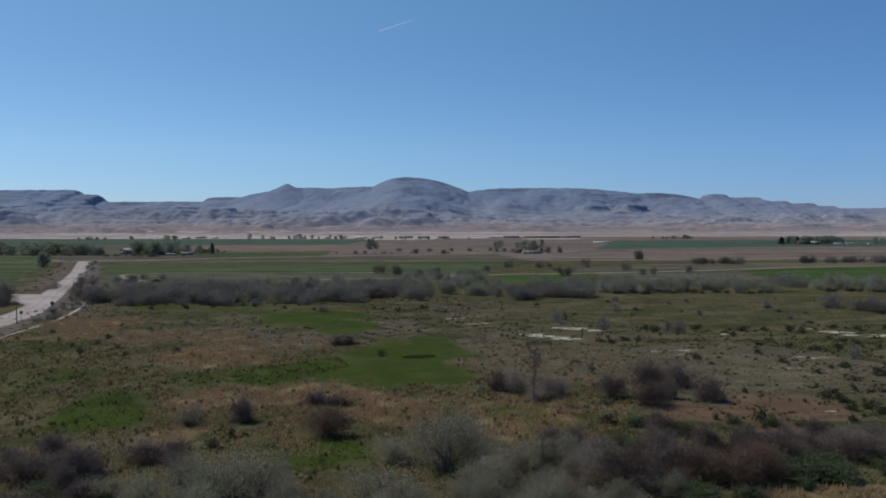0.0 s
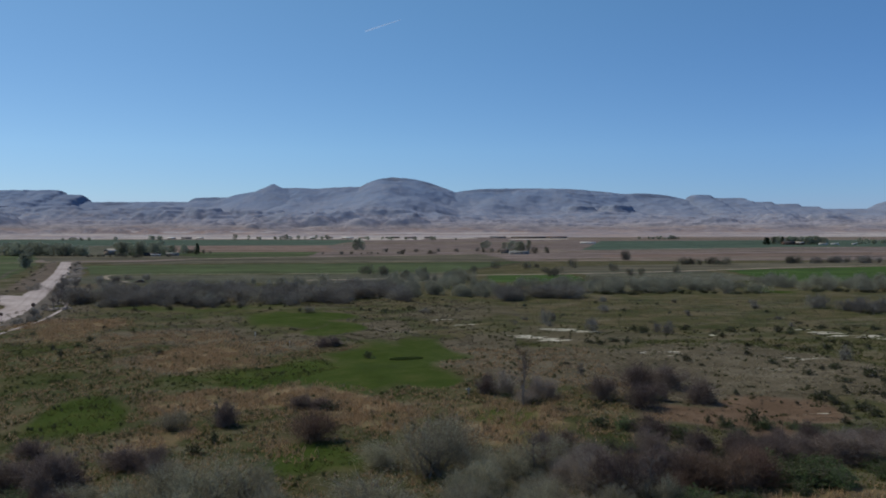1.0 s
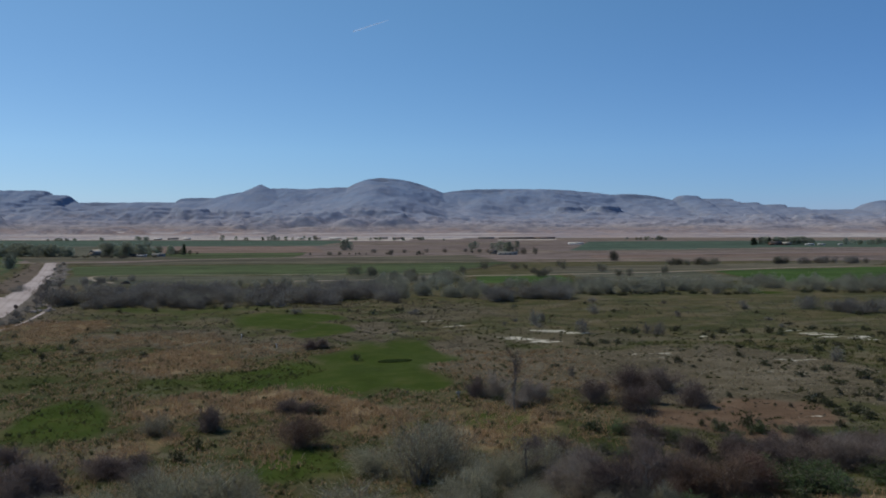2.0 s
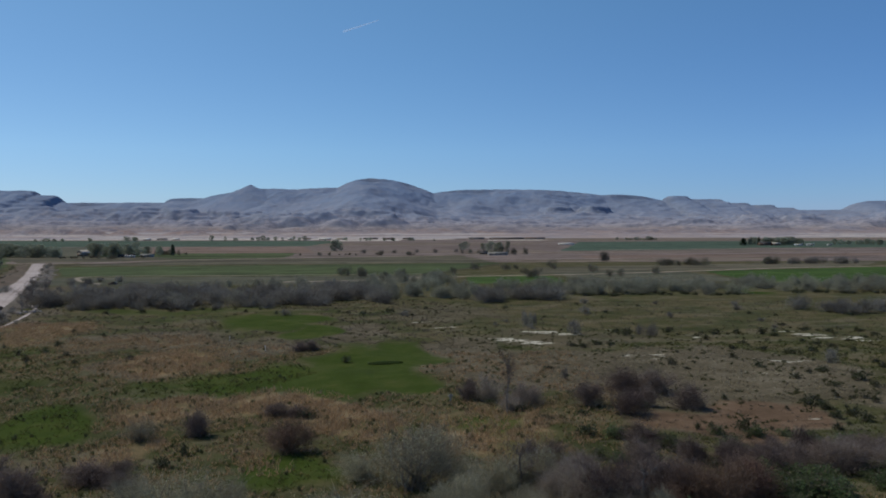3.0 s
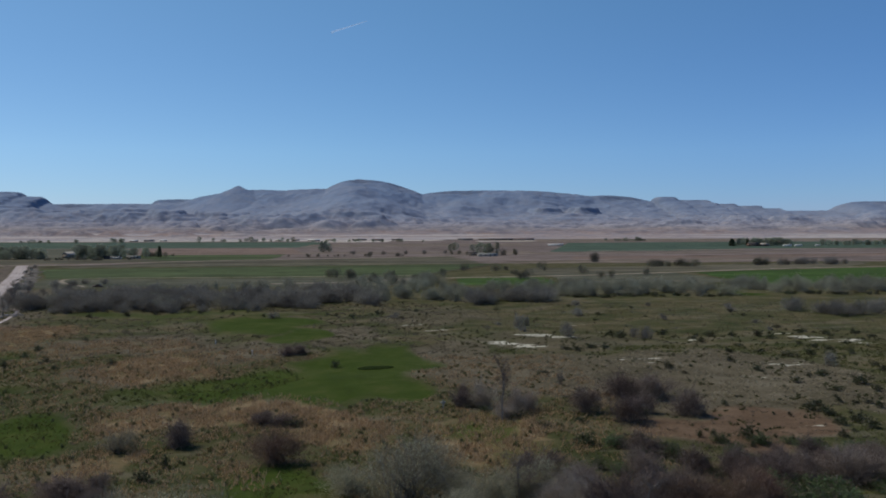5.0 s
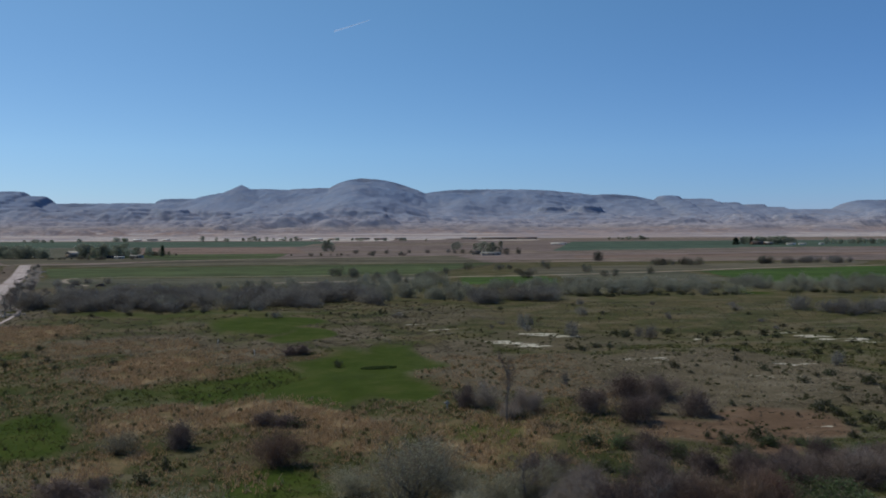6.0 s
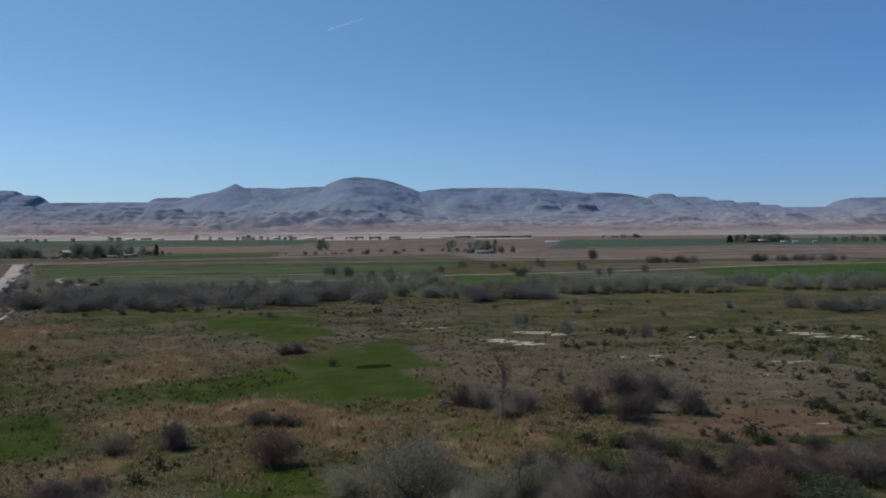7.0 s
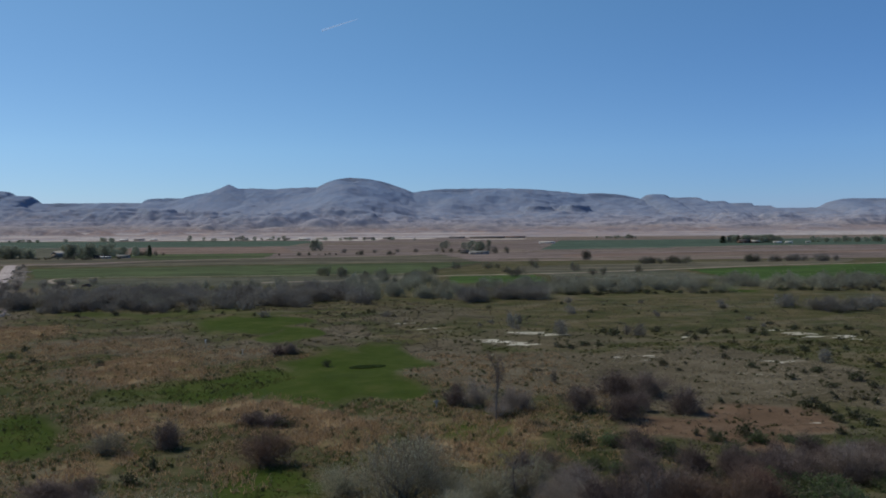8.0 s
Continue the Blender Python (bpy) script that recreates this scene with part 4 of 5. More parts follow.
RED_AT = [(-14.1, 101.8, 3.6, 4.9), (25.5, 82.5, 3.6, 4.4), (28.6, 81.5, 4.0, 4.6), (31.2, 83.4, 3.4, 4.2)]
GREY_AT = [(11.4, 129.0, 4.0, 3.6), (15.2, 124.6, 3.6, 3.4), (17.4, 126.5, 2.6, 2.8), (13.2, 121.0, 2.2, 2.6), (15.1, 82.6, 3.8, 4.4), (45.0, 93.0, 3.2, 4.2), (48.5, 91.0, 3.4, 4.6)]
SHRUB_AT = [(15.0, 121.6, 1.2, 3.0), (11.0, 126.0, 0.9, 2.6), (-25.3, 100.7, 1.9, 1.3), (-26.1, 95.1, 1.6, 2.1), (-53.6, 170.4, 1.6, 1.8), (-75.0, 190.2, 1.8, 1.8), (-72.2, 168.8, 1.8, 1.8), (-12.1, 166.6, 1.8, 2.2), (-14.5, 121.2, 1.5, 3.2),
            (47.6, 160.1, 1.6, 2.3), (62.3, 156.6, 1.3, 2.3), (63.6, 143.9, 1.4, 2.7), (67.9, 148, 1.1, 1.6), (71.4, 150.1, 1.3, 2.8), (73.1, 141.3, 1.8, 3.9),
            (84.8, 155.2, 1.4, 1.9), (76.9, 176.2, 1.2, 4.7), (82.2, 177.5, 1.6, 2.6), (90.4, 176.1, 1.2, 2.1), (63, 211.8, 1.2, 3.4), (67.3, 196.5, 1.3, 2.1),
            (73.2, 206.5, 1.7, 4.1), (78.4, 207.3, 1.2, 2.8), (83, 203.7, 1.9, 3), (83.8, 199.4, 1.6, 2.9), (61.8, 167.3, 1.3, 2), (45.5, 128, 1, 1.4), (35.4, 109.9, 1.2, 1.2),
            (37.4, 110.4, 1.1, 1.2), (41.3, 109.6, 2.2, 2.6), (40.1, 105.7, 0.7, 1.2), (45, 110.6, 0.7, 0.8), (46.1, 108.7, 1.1, 1.1), (49.8, 121.9, 0.5, 0.6),
            (51.7, 121.1, 0.6, 0.9), (56.3, 124.2, 1.4, 2.6), (58, 122.9, 1.3, 2.4), (56.3, 115.9, 1.3, 1.8), (53.5, 110.7, 1.1, 1.6), (58.8, 117.5, 1.2, 2),
            (58.9, 114.1, 1.7, 2.4), (65.8, 124, 1.4, 1.8), (22.6, 118.2, 0.9, 2), (31.8, 121.2, 1.8, 2.4), (21.1, 106.5, 1.7, 3.1), (24.5, 105, 1.4, 2.6), (49.8, 209.3, 1.5, 3.1),
            (51, 204.8, 2.4, 3.5), (34.2, 186.5, 1.2, 2.7), (36.4, 183.8, 1.3, 2.7), (39.8, 186.2, 1.2, 3), (42.6, 185.1, 1.1, 2.2), (126, 243.9, 1.6, 1.9),
            (100.1, 205.8, 1.2, 3.3), (96.9, 210.6, 1.1, 2.8), (87, 184.8, 1.1, 2.2), (87.6, 162.9, 1.1, 1.7), (66, 135.9, 1, 2.3), (72.4, 135.5, 1.2, 2.2), (65.1, 216.4, 0.9, 2),
            (72.9, 189.4, 1, 2), (52.4, 161.7, 0.7, 1.1), (16.6, 162, 0.6, 1.1), (24.6, 157.1, 0.7, 2.3), (38.4, 124.8, 0.7, 0.8)]
SCRUB_AT = [(25.8, 147.3, 2.2, 1.3), (38.8, 205.6, 3, 3.5), (57.1, 205.5, 3.3, 3.8), (78.9, 162.7, 2.9, 3.2), (54.6, 206.7, 2.7, 2.5), (29.8, 222.5, 3.9, 3.3),
            (52.1, 255.9, 2.6, 4.1), (32.9, 228.8, 2.7, 1.8)]
LEAFY_AT = [(35.4, 82.6, 2.2, 4.4), (33.4, 84.4, 1.9, 3.4), (39.1, 82.2, 2.0, 3.8), (23.9, 77.2, 1.7, 4.6), (28.0, 77.2, 1.4, 3.1), (-28.3, 78.3, 1.6, 3.1), (-37.1, 78.3, 1.8, 3.6)]
SNAG_AT = [(12.6, 118.4, 8.9, 4.6), (10.4, 88.5, 4.8, 6), (15.5, 84.0, 4.6, 6), (20.0, 80.0, 4.8, 6), (-119, 272, 7.5, 8), (-122, 283, 8.5, 8), (-128, 300, 9, 9), (-131, 318, 7, 7)]
for kinds, rows, group in ((sage, SAGE_AT, "willow bushes"), (bare, BARE_AT, "bare bushes"), (grey, GREY_AT, "bare bushes"), (red, RED_AT, "tamarisk bushes"), (shrub, SHRUB_AT, "low shrubs"), (far_bare, SCRUB_AT, "scattered bushes"),
                           (leafy, LEAFY_AT, "leafy shrubs"), (snag, SNAG_AT, "bare trees")):
    broader = 1.3 if kinds is sage else 1.15 if kinds in (bare, red, grey) else 1.0
    for k, (x, y, h, w) in enumerate(rows):
        put(kinds, k, x, y, h, w * broader, k * 2.4, group)

rng = np.random.default_rng(5)


def scatter(kinds, group, count, xr, yr, hr, wide=(0.9, 1.5), tilt=0.0):
    for k in range(count):
        x, y = rng.uniform(*xr), rng.uniform(*yr)
        h = rng.uniform(*hr)
        put(kinds, int(rng.integers(99)), x, y + tilt * x, h, h * rng.uniform(*wide), rng.uniform(0, 6.28), group)


# the thicket in the foreground
scatter(sage, "willow bushes", 14, (-30, 10), (66, 77), (2.6, 4.0), (1.1, 1.7))
scatter(sage, "willow bushes", 6, (4, 13), (68, 84), (2.4, 3.6), (1.1, 1.7))
scatter(sage, "willow bushes", 6, (13, 22), (74, 84), (2.2, 3.4), (1.1, 1.7))
scatter(bare, "bare bushes", 10, (24, 54), (91, 98), (2.0, 3.2), (1.2, 2.0))
scatter(red, "tamarisk bushes", 3, (22, 33), (80, 89), (2.0, 3.0), (1.2, 2.0))
scatter(leafy, "leafy shrubs", 18, (35, 62), (100, 108), (0.9, 1.7), (1.4, 2.4))
scatter(leafy, "leafy shrubs", 6, (21, 31), (101, 107), (0.9, 1.6), (1.4, 2.2))
scatter(bare, "bare bushes", 7, (40, 58), (96, 101), (1.6, 2.6), (1.3, 2.0))
scatter(bare, "bare bushes", 11, (-52, -28), (68, 90), (1.6, 2.6), (1.3, 2.2))
scatter(bare, "bare bushes", 8, (-52, -28), (86, 95), (0.9, 1.7), (1.4, 2.2))
scatter(leafy, "leafy shrubs", 10, (-46, -24), (70, 80), (1.0, 1.6), (1.3, 2.0))
scatter(sage, "willow bushes", 5, (2, 12), (72, 86), (2.0, 3.2), (1.4, 2.0))
scatter(grey, "bare bushes", 4, (12, 20), (76, 86), (2.0, 3.0), (1.3, 1.9))
scatter(sage, "willow bushes", 4, (4, 13), (86, 95), (1.8, 2.8), (1.4, 2.0))
scatter(grey, "bare bushes", 5, (13, 26), (86, 94), (1.8, 2.8), (1.3, 2.0))
scatter(leafy, "leafy shrubs", 4, (16, 26), (94, 99), (1.0, 1.6), (1.4, 2.0))
scatter(bare, "bare bushes", 8, (12, 50), (90, 98), (1.8, 2.8), (1.4, 2.2))
scatter(leafy, "leafy shrubs", 17, (32, 50), (85, 89.5), (1.3, 2.2), (1.5, 2.4))
scatter(leafy, "leafy shrubs", 10, (34, 50), (80, 86), (1.2, 2.0), (1.5, 2.3))
scatter(leafy, "leafy shrubs", 6, (16, 30), (74, 80), (1.1, 1.8), (1.4, 2.2))
# the dark belt across the valley, and the grey-green one beyond it
scatter(far_bare, "valley belt", 104, (-125, -8), (286, 340), (3.4, 5.6), (1.7, 2.7))
scatter(far_bare, "valley belt", 20, (22, 54), (297, 312), (3.6, 5.2), (1.4, 2.2))
scatter(far_sage, "valley belt", 24, (-12, 30), (308, 345), (3.6, 5.6), (1.2, 2.0))
scatter(far_bare, "valley belt", 18, (117, 168), (248, 268), (2.8, 4.8), (1.3, 2.0))
scatter(far_sage, "valley belt", 40, (-100, 60), (338, 400), (3.0, 5.4), (1.2, 2.0))
scatter(far_sage, "valley belt", 92, (52, 132), (326, 380), (3.2, 5.4), (1.3, 2.1))
scatter(far_sage, "valley belt", 92, (141, 236), (328, 388), (3.2, 5.6), (1.3, 2.1))
scatter(far_sage, "valley belt", 26, (-20, 26), (385, 445), (3.0, 5.6), (1.1, 1.7))
scatter(shrub, "low shrubs", 16, (-100, 20), (255, 276), (1.0, 1.8), (1.0, 2.0))
# dark green shrubs added along the belt's foot to darken its shaded base
scatter(shrub, "low shrubs", 34, (56, 130), (321, 330), (0.9, 1.7), (1.6, 2.8))
scatter(shrub, "low shrubs", 34, (146, 234), (323, 332), (0.9, 1.7), (1.6, 2.8))
scatter(far_bare, "scattered bushes", 14, (-60, 110), (215, 290), (0.8, 2.0), (1.4, 2.4))
# low shrubs over the dry half of the meadow
scatter(shrub, "low shrubs", 26, (62, 112), (178, 222), (0.4, 1.1), (1.4, 3.0))
scatter(shrub, "low shrubs", 22, (36, 90), (120, 175), (0.2, 0.6), (1.4, 2.8))
scatter(shrub, "low shrubs", 14, (54, 66), (106, 130), (0.5, 1.2), (1.5, 2.6))
scatter(shrub, "low shrubs", 16, (0, 110), (225, 280), (0.5, 1.3), (1.4, 2.8))
scatter(shrub, "low shrubs", 16, (28, 46), (92, 103), (0.9, 1.5), (1.2, 2.0))
scatter(shrub, "low shrubs", 14, (-100, -60), (150, 215), (0.7, 1.3), (1.0, 1.8))
scatter(far_bare, "roadside bushes", 20, (-164, -139), (345, 425), (1.4, 3.2), (1.3, 2.2))
for y in range(236, 330, 6):
    x = -110 - 0.33 * (y - 236)
    put(far_bare, y, x + rng.uniform(-1.5, 2.5), y, rng.uniform(0.8, 2.2), rng.uniform(2.0, 3.6), y * 0.7, "roadside bushes")
for y in range(330, 640, 14):
    edge = -143 - 0.395 * (y - 330)
    put(far_bare, y, edge + rng.uniform(-2, 6), y, rng.uniform(0.8, 2.0), rng.uniform(2.0, 4.0), y * 0.7, "roadside bushes")
    put(field_bush, y, edge - 17 + rng.uniform(-5, 3), y, rng.uniform(0.5, 1.3), rng.uniform(2.0, 3.6), y * 0.9, "roadside bushes")
scatter(far_bare, "valley belt", 26, (-122, -40), (272, 290), (2.0, 3.8), (1.3, 2.2))
scatter(far_sage, "valley belt", 26, (-120, -8), (284, 345), (3.0, 5.0), (1.2, 1.9))
scatter(far_bare, "roadside bushes", 9, (-112, -106), (216, 246), (0.7, 1.6), (1.4, 2.2))
scatter(far_bare, "roadside bushes", 9, (-156, -141), (270, 286), (5.0, 8.0), (0.8, 1.2))


def tree_row(kinds, count, x0, y0, x1, y1, hr, wide, group, loose=6.0):
    for k in range(count):
        s = (k + 0.5) / count
        h = rng.uniform(*hr)
        put(kinds, int(rng.integers(99)), x0 + (x1 - x0) * s + rng.normal() * loose, y0 + (y1 - y0) * s + rng.normal() * loose, h, h * rng.uniform(*wide), rng.uniform(0, 6.28), group, 0.0)


tree_row(broad, 36, -450, 830, -328, 810, (8, 13), (1.1, 1.6), "farm trees")
tree_row(broad, 12, -335, 900, -270, 860, (9, 14), (0.9, 1.3), "farm trees")
tree_row(broad, 9, -292, 800, -255, 800, (9, 13), (0.8, 1.1), "farm trees", 3)
tree_row(broad, 5, -262, 860, -230, 850, (7, 11), (0.8, 1.1), "farm trees", 3)
tree_row(broad, 3, -262, 553, -258, 553, (8.5, 10), (0.85, 0.95), "farm trees", 1.2)
tree_row(conifer, 1, -227, 837, -227, 837, (11, 11), (0.7, 0.7), "conifer trees", 0)
tree_row(broad, 3, -88, 1000, -80, 1000, (9, 14), (0.7, 1.0), "farm trees", 3)
tree_row(field_bush, 15, -105, 840, 10, 830, (2, 5), (1.0, 1.6), "field bushes", 6)
tree_row(field_bush, 8, -40, 480, 15, 440, (3, 6), (1.0, 1.5), "field bushes", 6)
tree_row(poplar, 1, 98, 846, 98, 846, (13, 13), (0.9, 0.9), "poplar trees", 0)
tree_row(broad, 3, 82, 858, 94, 850, (10, 13), (0.9, 1.1), "farm trees", 2)
tree_row(field_bush, 2, 100, 846, 122, 846, (8, 9), (0.9, 1.1), "field bushes", 0.6)
tree_row(field_bush, 5, 52, 900, 80, 880, (3, 7), (0.9, 1.3), "field bushes", 3)
tree_row(broad, 3, 60, 1010, 90, 1010, (8, 11), (0.8, 1.0), "farm trees", 4)
tree_row(field_bush, 3, 151, 663, 154, 663, (8, 9.5), (0.6, 0.75), "field bushes", 0.6)
tree_row(field_bush, 8, 170, 580, 200, 580, (4.5, 6.5), (1.3, 1.8), "field bushes", 3)
tree_row(field_bush, 6, 244, 595, 262, 595, (4.5, 7), (1.1, 1.5), "field bushes", 3)
tree_row(far_bare, 12, 270, 600, 320, 600, (3.5, 5.5), (1.3, 1.9), "field bushes", 3)
tree_row(field_bush, 6, 60, 520, 110, 540, (3, 6), (1.0, 1.7), "field bushes", 13)
tree_row(conifer, 2, 496, 1252, 503, 1256, (10, 12), (1.3, 1.5), "conifer trees", 2)
tree_row(conifer, 1, 524, 1258, 524, 1258, (12, 12), (0.8, 0.8), "conifer trees", 0)
tree_row(poplar, 2, 508, 1265, 516, 1265, (9, 14), (0.9, 1.1), "poplar trees", 2)
tree_row(broad, 22, 522, 1262, 590, 1262, (8, 13), (0.9, 1.3), "farm trees", 5)
tree_row(broad, 24, 650, 1270, 800, 1270, (7, 10), (1.0, 1.3), "farm trees", 5)
tree_row(broad, 14, 470, 1850, 545, 1850, (5, 10), (1.2, 1.7), "farm trees", 6)
tree_row(broad, 18, -420, 1950, -230, 1950, (4, 13), (0.9, 1.5), "farm trees", 22)
tree_row(broad, 8, -810, 1900, -745, 1900, (5, 8), (1.2, 1.7), "farm trees", 5)
tree_row(broad, 2, -700, 1900, -690, 1900, (7, 10), (1.0, 1.3), "farm trees", 3)
tree_row(broad, 5, -625, 1900, -590, 1900, (7, 11), (1.0, 1.4), "farm trees", 4)
tree_row(broad, 12, -180, 1900, 60, 1800, (5, 9), (1.0, 1.6), "farm trees", 10)


tree_row(broad, 10, -395, 800, -318, 796, (7, 11), (1.0, 1.4), "farm trees", 4)
tree_row(broad, 4, -348, 815, -328, 815, (6, 9.5), (1.2, 1.6), "farm trees", 3)
tree_row(broad, 9, -286, 825, -245, 825, (6, 9.5), (1.2, 1.6), "farm trees", 4)
tree_row(field_bush, 14, -310, 770, -240, 760, (2.5, 4.5), (1.3, 2.0), "field bushes", 5)
tree_row(field_bush, 10, -260, 880, -225, 870, (3, 6), (1.0, 1.6), "field bushes", 4)
tree_row(field_bush, 9, 40, 455, 130, 475, (3, 5), (1.1, 1.9), "field bushes", 12)
tree_row(far_bare, 6, -60, 900, 60, 920, (3, 5), (1.1, 1.7), "field bushes", 6)


# ---------- buildings ----------
def building(name, x, y, wx, wy, wall_h, roof_h, turn, wall, roof, label, windows=3, door=True):
    """A gabled building: walls, roof slabs with eaves, a door and windows with frames, and a chimney on houses."""
    top = new(name)
    a, b = wx / 2, wy / 2
    part("wall", mesh_of("wall", *boxes((-a, -b, -0.2, a, b, wall_h)), wall), top)
    e = 0.5
    gv = np.array([(-a, -b, wall_h), (-a, b, wall_h), (-a, 0, wall_h + roof_h), (-a, 0, wall_h + roof_h), (a, b, wall_h), (a, -b, wall_h), (a, 0, wall_h + roof_h), (a, 0, wall_h + roof_h)], float)
    part("gable", mesh_of("gable", gv, np.array([(0, 1, 2, 3), (4, 5, 6, 7)]), wall), top)
    slope = roof_h / b
    for s in (-1, 1):
        lo, hi, th = wall_h - e * slope + 0.06, wall_h + roof_h + 0.06, 0.16
        p = [(-a - e, s * (b + e), lo), (a + e, s * (b + e), lo), (a + e, 0, hi), (-a - e, 0, hi)]
        v = np.array(p + [(q[0], q[1], q[2] + th) for q in p], float)
        f = np.array([(0, 1, 2, 3), (7, 6, 5, 4), (0, 4, 5, 1), (1, 5, 6, 2), (2, 6, 7, 3), (3, 7, 4, 0)])
        part("roof", mesh_of("roof", v, f, roof), top)
    n = windows + (1 if door else 0)
    for i in range(n):
        cx = -a + wx * (i + 0.5) / n
        if door and i == n // 2:
            part("door", mesh_of("door", *boxes((cx - 0.5, -b - 0.06, 0, cx + 0.5, -b + 0.02, 2.05)), WOOD), top)
        else:
            fr = part("window", mesh_of("window", *boxes((cx - 0.75, -b - 0.08, 0.9, cx + 0.75, -b - 0.003, 2.1)), WHITE), top)
            part("pane", mesh_of("pane", *boxes((cx - 0.65, -b - 0.10, 1.0, cx + 0.65, -b - 0.084, 2.0)), GLASS), fr)
    top.matrix_basis = pose(x, y, 0, 0, 0, turn)
    return tagged(top, label, "building")


building("farmhouse", -311, 835, 10, 7, 3.4, 2.4, 68, TANWALL, GREYWALL, "pale two-storey farmhouse among leafing trees")
building("farm_shed", -258, 797, 14, 6, 1.9, 0.8, 5, DARKROOF, DARKROOF, "low dark farm shed with a dark roof")
building("farm_shed", -241, 803, 11, 5, 2.0, 0.7, -4, GREYWALL, PALEROOF, "low grey farm shed with a pale metal roof")
building("mobile_home", -252, 789, 8, 3.6, 1.5, 0.4, 6, GREYWALL, WHITE, "white single-storey mobile home in a farmyard")
building("farmhouse", 86, 822, 18, 8, 2.0, 0.9, 3, GREYWALL, PALEROOF, "low grey house with a pale roof before trees")
building("farm_shed", 74, 846, 8, 6, 2.6, 1.2, 0, TANWALL, DARKROOF, "small tan outbuilding with a dark roof")
building("long_barn", 255, 1370, 24, 7, 1.7, 0.9, 4, WHITE, WHITE, "long white metal barn in a brown field", 5)
building("farmhouse", 529, 1250, 16, 10, 3.2, 2.4, 0, RUST, DARKROOF, "dark-roofed farmhouse under trees")
building("farmhouse", 546, 1250, 12, 8, 2.6, 1.8, 0, RUST, GREYWALL, "grey farmhouse beside a tree windbreak")
building("mobile_home", 574, 1235, 12, 4, 1.9, 0.4, 0, WHITE, WHITE, "white single-storey mobile home in a farmyard")
building("mobile_home", 591, 1235, 10, 4, 1.8, 0.4, 0, WHITE, WHITE, "white single-storey mobile home in a farmyard")
building("mobile_home", 620, 1235, 6, 3, 1.7, 0.4, 0, WHITE, WHITE, "small white trailer home at the field edge")
for k, (x, w, m) in enumerate([(-642, 18, WHITE), (-612, 24, DARKROOF), (-584, 16, WHITE), (-352, 14, WHITE), (-295, 14, WHITE), (-255, 16, TANWALL), (-205, 30, WHITE), (-165, 26, TANWALL), (-95, 36, DARKROOF),
                               (-48, 30, RUST), (0, 26, DARKROOF), (175, 40, DARKROOF), (248, 88, DARKROOF), (322, 50, RUST)]):
    building("long_barn", x, 2130 + 24 * (k % 3), w, 9, 2.4, 1.7, 0, GREYWALL if k % 2 else TANWALL, m, "distant long metal-roofed barn at the foot of the desert", 4)
building("farm_shed", -830, 1500, 34, 12, 4.2, 2.5, 0, GREYWALL, WHITE, "distant white-roofed shed in green fields")


# ---------- roadside and small things ----------
def road_sign(x, y, turn, shape):
    """A sign plate on a steel post, seen from behind."""
    top = new("road_sign")
    part("post", mesh_of("post", *boxes((-0.04, -0.04, -0.1, 0.04, 0.04, 2.9)), STEEL), top)
    n = 8 if shape == "octagon" else 4
    ang = np.arange(n) * 2 * np.pi / n + np.pi / n
    r = 0.62
    ring = np.stack([np.cos(ang) * r, 0 * ang, 2.55 + np.sin(ang) * r], -1)
    bm = bmesh.new()
    f = bm.faces.new([bm.verts.new(p - (0, 0.05, 0)) for p in ring])
    ext = bmesh.ops.extrude_face_region(bm, geom=[f])
    bmesh.ops.translate(bm, verts=[g for g in ext["geom"] if isinstance(g, bmesh.types.BMVert)], vec=(0, -0.02, 0))
    bmesh.ops.recalc_face_normals(bm, faces=bm.faces)
    me = bpy.data.meshes.new("plate")
    bm.to_mesh(me)
    bm.free()
    me.materials.append(RUST)
    part("plate", me, top, "dull dark back of a sign plate")
    top.matrix_basis = pose(x, y, 0, 0, 0, turn)
    return tagged(top, "road sign on a steel post beside the gravel road", "sign", "road signs")


road_sign(-118, 256.5, 15, "octagon")
road_sign(-113.5, 228.5, -10, "square")


